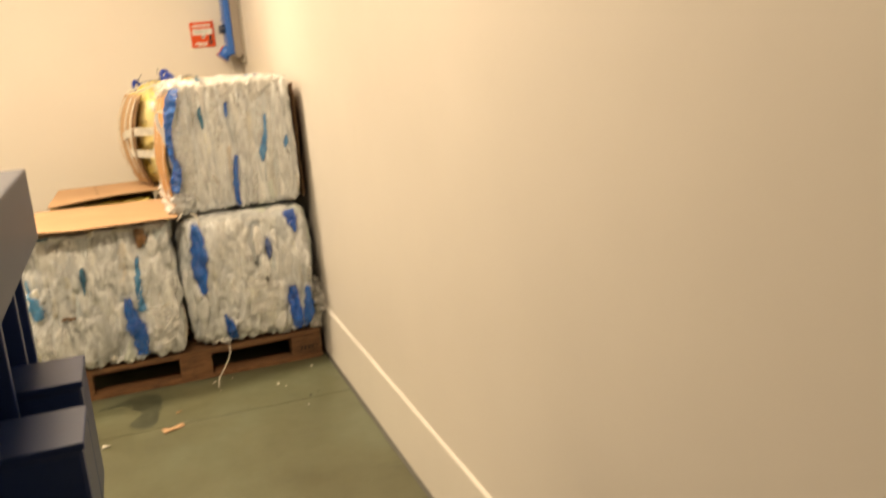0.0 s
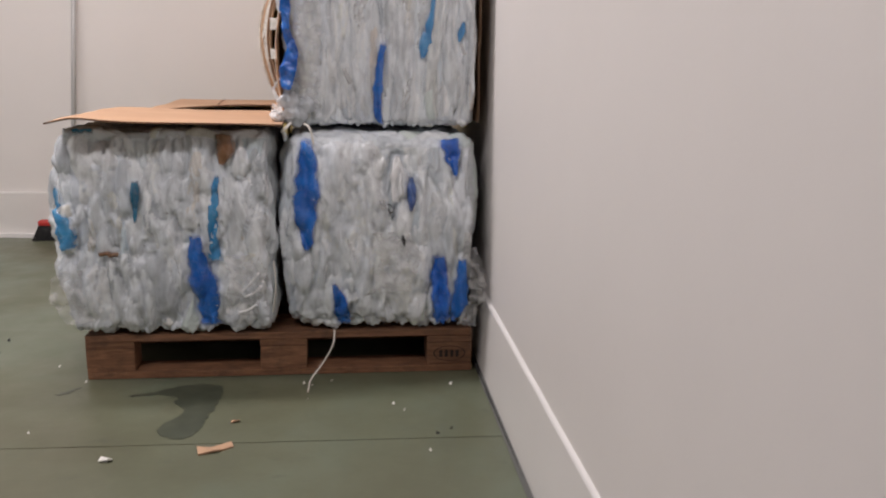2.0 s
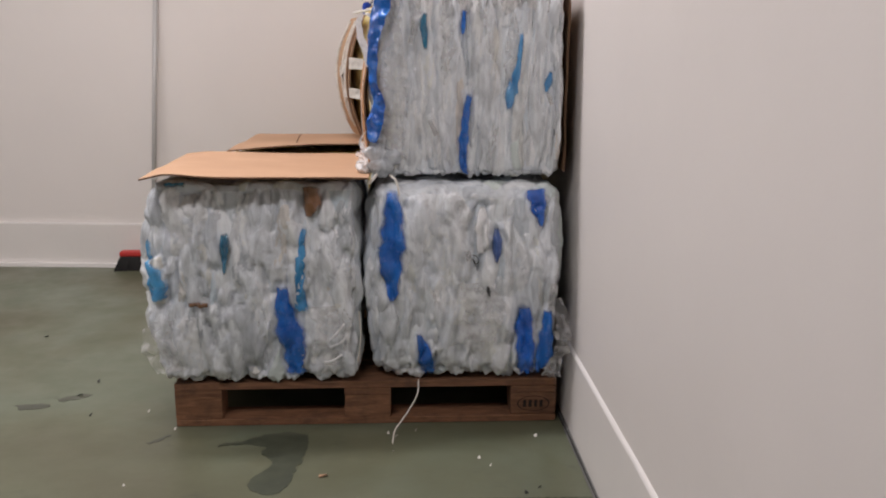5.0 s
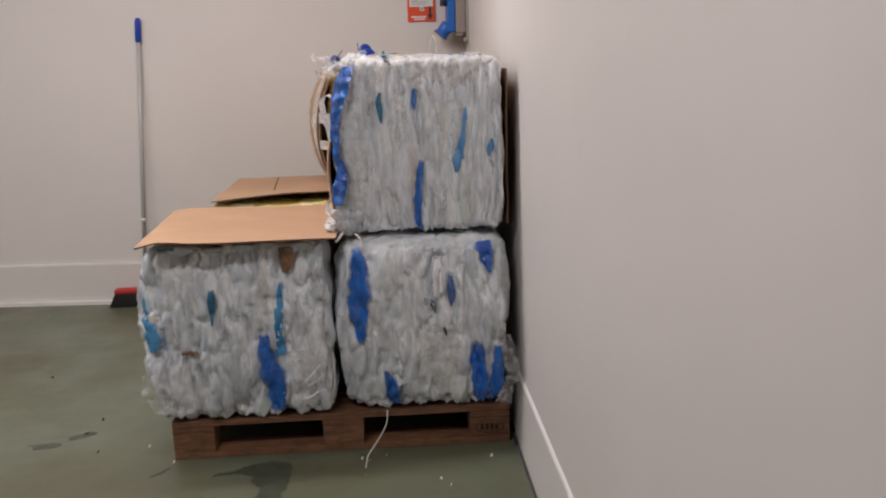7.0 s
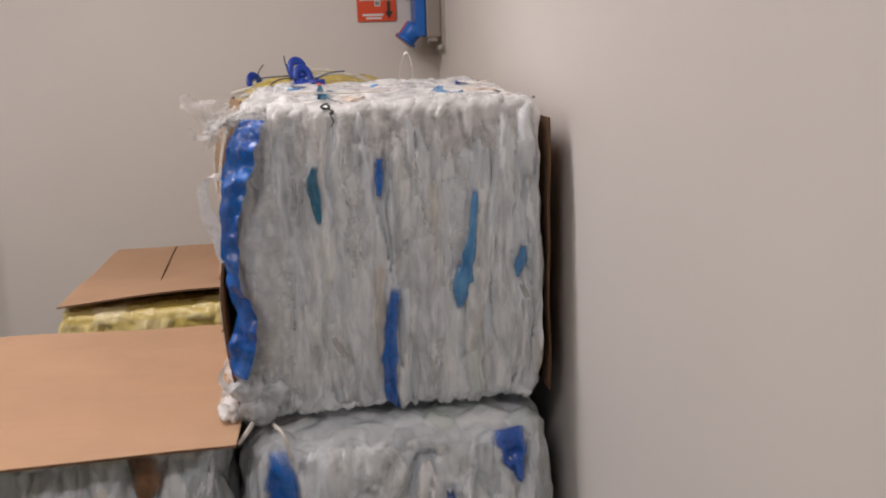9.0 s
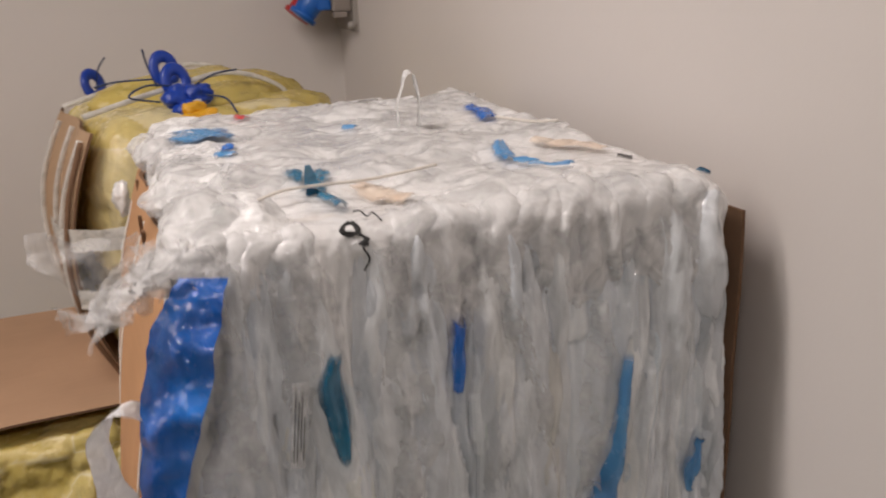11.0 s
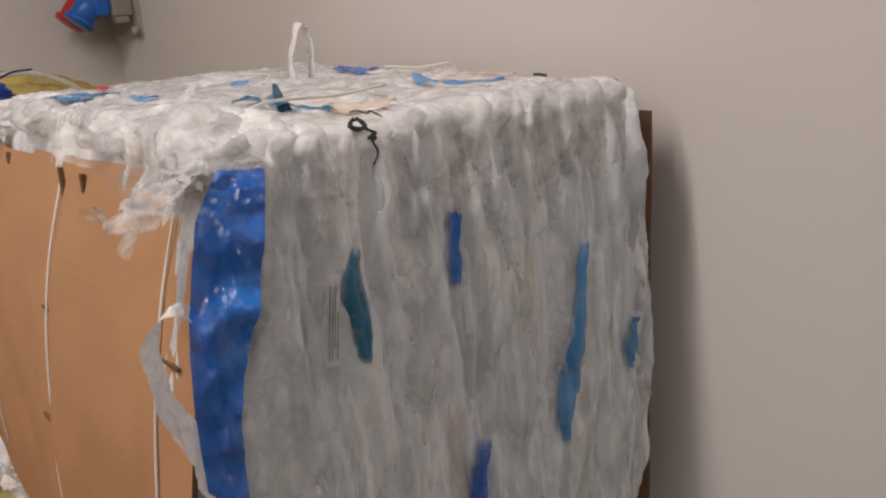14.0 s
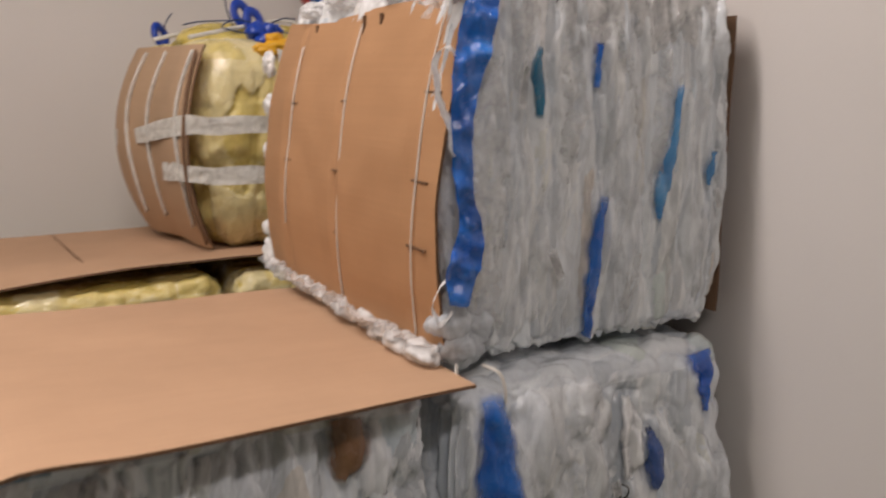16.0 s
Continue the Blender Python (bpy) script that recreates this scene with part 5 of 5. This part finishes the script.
# ---- cardboard sheets ----
def sheet_one(u, v):
    x0, x1 = -1.228 - 0.050 * v, -0.585
    x = x0 + (x1 - x0) * u
    y = -0.120 + 0.048 * u + (0.785 - 0.055 * u) * v
    z = 0.810 - 0.010 * u - 0.018 * v + 0.010 * math.exp(-((u - 0.12) / 0.12) ** 2) * (1 - v) + 0.0035 * noise.noise((x * 5, y * 5, 0)) - 0.030 * max(0, 0.10 - u) * 3
    return (x, y, z)


tagged(board("cardboard_sheet", sheet_one, 40, 40, 0.005, M_CARD), "flat brown cardboard sheet lying on a film bale", "cardboard", "cardboard sheets")


def sheet_two(u, v):
    x = -1.20 + 0.02 * v + 0.98 * u
    y = 1.020 + 0.03 * u + 0.70 * v
    z = 0.757 + 0.020 * (1 - v) ** 2 * (1 - (2 * u - 1.1) ** 2) + 0.006 * noise.noise((x * 4, y * 4, 2)) + 0.014 * max(0, 0.3 - v) * math.sin(u * 5) + 0.012 * abs(u - 0.30) * (1 - v)
    return (x, y, z)


ob = tagged(board("cardboard_sheet", sheet_two, 40, 30, 0.005, M_CARD), "creased brown cardboard sheet lying on yellow bales", "cardboard", "cardboard sheets")
tube("crease", [(-0.93, 1.08, 0.7625), (-0.95, 1.35, 0.7630), (-0.97, 1.70, 0.7600)], 0.0022, M_FLUTE, ob, "", 6, 0.6)

# ---- blue ring clips on the yellow bale ----


def ring_clip(at, rot, label):
    c = thing("tie_clip", label, "plastic clip", "blue tie clips", at)
    bm = bmesh.new()
    me_ring = []
    for k in range(28):
        t = 2 * math.pi * k / 28
        me_ring.append([bm.verts.new((r * math.cos(t), r * 1.25 * math.sin(t), z)) for r, z in ((0.031, -0.006), (0.034, 0.0), (0.031, 0.006), (0.014, 0.006), (0.012, 0.0), (0.014, -0.006))])
    for k in range(28):
        a, d = me_ring[k], me_ring[(k + 1) % 28]
        for j in range(6):
            bm.faces.new((a[j], a[(j + 1) % 6], d[(j + 1) % 6], d[j]))
    bmesh.ops.transform(bm, matrix=rot, verts=bm.verts)
    bmesh.ops.translate(bm, verts=bm.verts, vec=at)
    part("ring", bm, M_BLUEPL, c, "", True)
    return c


R = Matrix.Rotation(radians(72), 4, "X")
c1 = ring_clip((-0.480, 1.42, 1.418), Matrix.Rotation(radians(20), 4, "Z") @ R, "blue plastic ring clip on a yellow bale")
c2 = ring_clip((-0.462, 1.365, 1.395), Matrix.Rotation(radians(20), 4, "Z") @ R, "blue plastic ring clip on a yellow bale")
for k, (x, y, z, s) in enumerate(((-0.462, 1.33, 1.365, 0.032), (-0.435, 1.335, 1.36, 0.034), (-0.41, 1.345, 1.372, 0.026), (-0.45, 1.31, 1.345, 0.026))):
    tuft("body", (x, y, z), s, M_BLUEPL, c2, 320 + k, (1, 1, 0.8))
for pts in ([(-0.45, 1.34, 1.385), (-0.52, 1.33, 1.395), (-0.56, 1.32, 1.375), (-0.50, 1.32, 1.36)], [(-0.43, 1.34, 1.385), (-0.38, 1.37, 1.405), (-0.33, 1.40, 1.408)], [(-0.43, 1.33, 1.37), (-0.37, 1.31, 1.36), (-0.35, 1.28, 1.33)],
            [(-0.50, 1.43, 1.38), (-0.515, 1.435, 1.43), (-0.52, 1.43, 1.462)], [(-0.47, 1.40, 1.40), (-0.58, 1.45, 1.395), (-0.63, 1.46, 1.385)]):
    tube("wire", pts, 0.0022, M_WIRE, c2, "dark blue wire", 8)
c3 = ring_clip((-0.635, 1.66, 1.365), Matrix.Rotation(radians(40), 4, "Z") @ R, "small blue plastic clip with wire on a yellow bale")
tube("wire", [(-0.63, 1.66, 1.35), (-0.62, 1.65, 1.40), (-0.60, 1.65, 1.43)], 0.002, M_WIRE, c3, "dark wire", 8)
yel = thing("tie_clip", "yellow crumpled plastic tag on a yellow bale", "plastic tag", "blue tie clips", (-0.45, 1.26, 1.33))
for k, (x, y, z, s) in enumerate(((-0.475, 1.255, 1.318, 0.026), (-0.445, 1.25, 1.325, 0.028), (-0.415, 1.258, 1.333, 0.022), (-0.44, 1.27, 1.345, 0.020))):
    tuft("crumple", (x, y, z), s, M_YELPL, yel, 340 + k, (1.3, 0.8, 0.8))

for clip in (c1, c2, yel):
    clip.location += Vector((0.004, -0.055, -0.026))
c3.location.z -= 0.025

# ---- socket box and sign ----
dv = thing("socket_box", "blue and grey industrial socket box mounted on the wall corner", "socket box", at=(0.03, 1.84, 1.45))
W = rx(1.84)
box("mounting_plate", (W - 0.014, 1.725, 1.425), (W + 0.002, 1.935, 2.02), M_PLATE, dv, 0.002)
box("enclosure", (-0.008, 1.74, 1.478), (W - 0.0145, 1.93, 1.96), M_SOCKGREY, dv, 0.006)
cover = box("cover", (-0.048, 1.752, 1.482), (-0.0085, 1.925, 1.955), M_SOCKET, dv, 0.008, "blue plastic cover")
box("ledge", (-0.056, 1.748, 1.700), (-0.010, 1.93, 1.712), M_SOCKET, cover, 0.003)
for k, (y, z, m0) in enumerate(((1.80, 1.645, M_DARKPL), (1.875, 1.645, M_DARKPL))):
    bm = bmesh.new()
    bmesh.ops.create_cone(bm, cap_ends=True, segments=24, radius1=0.030, radius2=0.026, depth=0.03)
    bmesh.ops.bevel(bm, geom=bm.edges[:], offset=0.002, segments=1, affect="EDGES")
    bmesh.ops.transform(bm, matrix=Matrix.Translation((-0.063, y, z)) @ Matrix.Rotation(radians(-90), 4, "Y"), verts=bm.verts)
    part("socket", bm, m0, dv, "dark socket", True)
for k, (y, m0, lab) in enumerate(((1.79, M_SOCKET, "blue socket"), (1.87, M_REDPL, "red socket"))):
    bm = bmesh.new()
    bmesh.ops.create_cone(bm, cap_ends=True, segments=28, radius1=0.036, radius2=0.032, depth=0.06)
    bmesh.ops.bevel(bm, geom=bm.edges[:], offset=0.003, segments=1, affect="EDGES")
    bmesh.ops.transform(bm, matrix=Matrix.Translation((-0.060, y, 1.497)) @ Matrix.Rotation(radians(-140), 4, "Y"), verts=bm.verts)
    so = part("socket", bm, m0, dv, lab, True)
    bm = bmesh.new()
    bmesh.ops.create_cone(bm, cap_ends=True, segments=28, radius1=0.040, radius2=0.038, depth=0.012)
    bmesh.ops.transform(bm, matrix=Matrix.Translation((-0.082, y, 1.470)) @ Matrix.Rotation(radians(-140), 4, "Y"), verts=bm.verts)
    part("lid", bm, M_SOCKET if k == 0 else M_REDPL, so, "", True)
box("hinge", (-0.006, 1.735, 1.462), (0.03, 1.76, 1.4775), M_SOCKGREY, dv, 0.003)
tube("bolt", [(W - 0.02, 1.722, 1.44), (W - 0.02, 1.735, 1.44)], 0.012, M_PLATE, dv, "", 3)

SX, SZ, SW, SH = -0.250, 1.545, 0.150, 0.160
sy = by(SX + SW / 2)
turn = Matrix.Translation((SX + SW / 2, sy - 0.006, 0)) @ Matrix.Rotation(math.atan(BYK), 4, "Z") @ Matrix.Translation((-SX - SW / 2, 0, 0))
sign = thing("wall_sign", "orange-red wall sign with white panels and black arrow", "sign", at=(SX + SW / 2, sy, SZ))
box("plate", (SX, -0.0015, SZ), (SX + SW, 0.0025, SZ + SH), M_ORANGE, sign, 0.001, turn=turn)
for x0, z0, x1, z1, m0, nm in ((0.016, 0.130, 0.132, 0.142, M_SIGNWHITE, "text_bar"), (0.012, 0.078, 0.138, 0.116, M_SIGNWHITE, "white_panel"), (0.068, 0.056, 0.090, 0.0775, M_SIGNWHITE, "pictogram_panel"),
                               (0.020, 0.020, 0.100, 0.028, M_SIGNWHITE, "text_bar"), (0.034, 0.008, 0.094, 0.0155, M_SIGNWHITE, "text_bar"), (0.116, 0.034, 0.128, 0.076, M_SIGNBLACK, "arrow_shaft")):
    box(nm, (SX + x0, -0.0027, SZ + z0), (SX + x1, -0.0016, SZ + z1), m0, sign, turn=turn)
for x0, z0, x1, z1 in ((0.022, 0.106, 0.06, 0.110), (0.022, 0.098, 0.11, 0.1005), (0.022, 0.088, 0.10, 0.0905), (0.072, 0.060, 0.078, 0.073), (0.081, 0.060, 0.086, 0.073)):
    box("print_bar", (SX + x0, -0.0033, SZ + z0), (SX + x1, -0.0028, SZ + z1), M_SOCKGREY if z0 > 0.08 else M_SIGNBLACK, sign, turn=turn)
mesh_ob("arrow_head", [turn @ Vector((SX + a, -0.0028, SZ + c)) for a, c in ((0.106, 0.036), (0.138, 0.036), (0.122, 0.008))], [(0, 2, 1)], M_SIGNBLACK, sign)

# ---- broom ----
br = thing("broom", "broom with grey handle and red head leaning on wall", "broom", at=(-1.83, 2.02, 0))
HB, HT = Vector((-1.812, 2.015, 0.09)), Vector((-1.712, by(-1.71) - 0.016, 1.605))
d = HT - HB
part("handle", tube_bm([HB, HB + d * 0.5, HB + d * 0.93], 0.0115, 12), M_ALU, br, "grey metal handle", True)
part("grip", tube_bm([HB + d * 0.915, HB + d * 0.92, HB + d * 0.985, HB + d], [0.013, 0.0165, 0.0165, 0.011], 14), M_BLUEPL, br, "blue plastic grip", True)
part("ring", tube_bm([HB + d * 0.262, HB + d * 0.276], 0.0145, 12), M_SIGNWHITE, br, "pale ring", True)
part("socket", tube_bm([HB - d * 0.015, HB + d * 0.005, HB + d * 0.04], [0.026, 0.02, 0.015], 14), M_BROOMRED, br, "red socket", True)
bm = box_bm((-1.985, 1.985, 0.078), (-1.665, 2.045, 0.104), 0.008)
part("head", bm, M_BROOMRED, br, "red broom head")
bm = bmesh.new()
random.seed(8)
for i in range(64):
    for j in range(7):
        x, y = -1.98 + 0.31 * i / 63, 1.992 + 0.046 * j / 6
        ex, ey = x + (x + 1.825) * 0.22 + random.uniform(-0.004, 0.004), y + (y - 2.015) * 0.5 + random.uniform(-0.004, 0.004)
        w = 0.0026
        v = [bm.verts.new(q) for q in ((x - w, y - w, 0.079), (x + w, y - w, 0.079), (x, y + w, 0.079), (ex - w, ey - w, 0.001), (ex + w, ey - w, 0.001), (ex, ey + w, 0.001))]
        for f in ((0, 1, 4, 3), (1, 2, 5, 4), (2, 0, 3, 5)):
            bm.faces.new([v[q] for q in f])
part("bristles", bm, M_BRISTLE, br, "black bristles")

# ---- blue machine beside the way ----
mc = thing("machine", "dark blue steel machine with grey beam and projecting boxes", "machine", at=(-1.4, -2.6, 0))
box("body", (-1.85, -3.35, 0.16), (-1.052, -1.92, 1.10), M_MACHINE, mc, 0.006)
box("top_beam", (-1.90, -3.40, 1.098), (-0.972, -1.86, 1.262), M_MACHTOP, mc, 0.006, "grey-blue top beam")
for y in (-1.95, -2.10, -2.33, -2.58, -2.85, -3.15):
    box("rib", (-1.0525, y - 0.012, 0.18), (-1.012, y + 0.012, 1.0975), M_MACHINE, mc, 0.003)
for y0, y1, x1 in ((-2.30, -2.14, -0.902), (-2.60, -2.44, -0.890)):
    bx = box("projecting_box", (-1.0515, y0, 0.62), (x1, y1, 0.878), M_MACHINE, mc, 0.008, "projecting blue box")
    box("rim", (-1.05, y0 - 0.004, 0.8785), (x1 + 0.003, y1 + 0.004, 0.892), M_MACHINE, bx, 0.003)
for x, y in ((-1.10, -2.0), (-1.80, -2.0), (-1.10, -3.28), (-1.80, -3.28)):
    leg = box("leg", (x - 0.035, y - 0.035, 0.06), (x + 0.035, y + 0.035, 0.1605), M_MACHINE, mc, 0.004)
    box("foot", (x - 0.06, y - 0.06, 0.0), (x + 0.06, y + 0.06, 0.0595), M_RUBBER, leg, 0.01, "black rubber foot")
box("lever", (-1.060, -1.945, 0.27), (-1.015, -1.895, 0.43), M_ORPAINT, mc, 0.006, "orange lever")
tube("lever_arm", [(-1.03, -1.91, 0.40), (-1.00, -1.89, 0.372), (-0.972, -1.88, 0.366)], 0.012, M_ORPAINT, mc, "orange lever", 6)
bm = bmesh.new()
bmesh.ops.create_cone(bm, cap_ends=True, segments=32, radius1=0.12, radius2=0.12, depth=0.05)
bmesh.ops.bevel(bm, geom=bm.edges[:], offset=0.008, segments=2, affect="EDGES")
bmesh.ops.transform(bm, matrix=Matrix.Translation((-0.965, -1.93, 0.121)) @ Matrix.Rotation(radians(90), 4, "Y"), verts=bm.verts)
part("wheel", bm, M_RUBBER, mc, "black rubber wheel", True)
tube("axle", [(-1.06, -1.93, 0.121), (-0.955, -1.93, 0.121)], 0.014, M_PLATE, mc, "", 3)
# ---- floor stain and litter ----


def flat_patch(name, outline, z, material, label, category, kind=""):
    bm = bmesh.new()
    pts = curve([(x, y, 0) for x, y in outline + outline[:1]], 14)[:-1]
    hi = [bm.verts.new((p.x + 0.009 * noise.noise((p.x * 45, p.y * 45, 0)) + 0.004 * noise.noise((p.x * 150, p.y * 150, 0)), p.y + 0.009 * noise.noise((p.x * 45, p.y * 45, 5)) + 0.004 * noise.noise((p.x * 150, p.y * 150, 5)), z)) for p in pts]
    lo = [bm.verts.new((v.co.x, v.co.y, 0.0002)) for v in hi]
    bm.faces.new(hi)
    for i in range(len(hi)):
        j = (i + 1) % len(hi)
        bm.faces.new((lo[i], lo[j], hi[j], hi[i]))
    bmesh.ops.recalc_face_normals(bm, faces=bm.faces)
    return tagged(part(name, bm, material), label, category, kind=kind)


flat_patch("floor_stain", [(-0.915, -0.068), (-0.845, -0.055), (-0.785, -0.080), (-0.775, -0.150), (-0.782, -0.235), (-0.795, -0.320), (-0.815, -0.420), (-0.865, -0.438), (-0.908, -0.400), (-0.912, -0.350),
                           (-0.880, -0.300), (-0.872, -0.240), (-0.905, -0.200), (-0.900, -0.160), (-0.960, -0.135), (-1.035, -0.138), (-1.030, -0.124), (-0.965, -0.108)], 0.0012, M_WET, "dark damp stain on the green floor", "stain", "structure")
for o in ([(-1.25, -0.12), (-1.215, -0.085), (-1.20, -0.06), (-1.225, -0.075), (-1.262, -0.11)], [(-1.66, 0.24), (-1.58, 0.28), (-1.555, 0.262), (-1.63, 0.215)], [(-1.78, 0.19), (-1.68, 0.20), (-1.665, 0.17), (-1.74, 0.15)]):
    flat_patch("floor_stain", o, 0.0009, M_WET, "small dark smear on the green floor", "stain", "structure")


def scrap(name, outline, at, ang, material, label, thick=0.004):
    bm = bmesh.new()
    c, s = math.cos(ang), math.sin(ang)
    hi, lo = [], []
    for k, (x, y) in enumerate(outline):
        q = (at[0] + c * x - s * y, at[1] + s * x + c * y)
        lift = 0.0005 + 0.006 * (k % 3 == 1)
        hi.append(bm.verts.new((*q, lift + thick)))
        lo.append(bm.verts.new((*q, lift)))
    bm.faces.new(hi); bm.faces.new(lo[::-1])
    for i in range(len(hi)):
        j = (i + 1) % len(hi)
        bm.faces.new((lo[i], lo[j], hi[j], hi[i]))
    bmesh.ops.recalc_face_normals(bm, faces=bm.faces)
    return tagged(part(name, bm, material), label, "scrap", "scraps on the floor")


scrap("cardboard_scrap", [(-0.042, -0.020), (0.0, -0.016), (0.020, -0.004), (0.046, 0.010), (0.042, 0.026), (0.016, 0.024), (-0.012, 0.014), (-0.046, 0.016)], (-0.745, -0.515), 0.12, M_CARD, "torn brown cardboard scrap on the floor")
scrap("cardboard_scrap", [(-0.012, -0.005), (0.010, -0.006), (0.013, 0.004), (-0.010, 0.007)], (-0.714, -0.344), 0.2, M_CARD, "small torn cardboard scrap on the floor")
scrap("paper_scrap", [(-0.015, -0.009), (0.012, -0.008), (0.016, 0.006), (0.0, 0.011), (-0.014, 0.006)], (-1.008, -0.552), -0.2, M_CHIP, "small white paper scrap on the floor")
random.seed(12)
for x, y, s in ((-0.081, -0.111, 0.006), (-0.268, -0.252, 0.004), (-0.535, -0.075, 0.004), (-0.51, -0.095, 0.004), (-0.52, -0.20, 0.003), (-0.24, -0.30, 0.003), (-0.45, -0.06, 0.003), (-1.25, -0.376, 0.003), (-0.19, -0.56, 0.003), (-1.20, -0.02, 0.004), (-1.32, 0.12, 0.004)):
    scrap("film_crumb", [(-s, -s * 0.6), (s, -s * 0.8), (s * 0.8, s), (-s * 0.6, s * 0.7)], (x, y), random.uniform(0, 3), M_CHIP, "tiny white film crumb on the floor", 0.002)
for x, y, s in ((-1.57, 0.39, 0.008), (-1.593, 0.268, 0.010), (-1.50, 0.10, 0.006), (-1.95, 0.9, 0.007), (-0.16, -0.46, 0.005), (-0.12, -0.43, 0.004)):
    scrap("dirt_crumb", [(-s, -s * 0.5), (s, -s * 0.6), (s * 0.8, s * 0.6), (-s * 0.6, s * 0.5)], (x, y), random.uniform(0, 3), M_GAP, "tiny dark dirt crumb on the floor", 0.002)
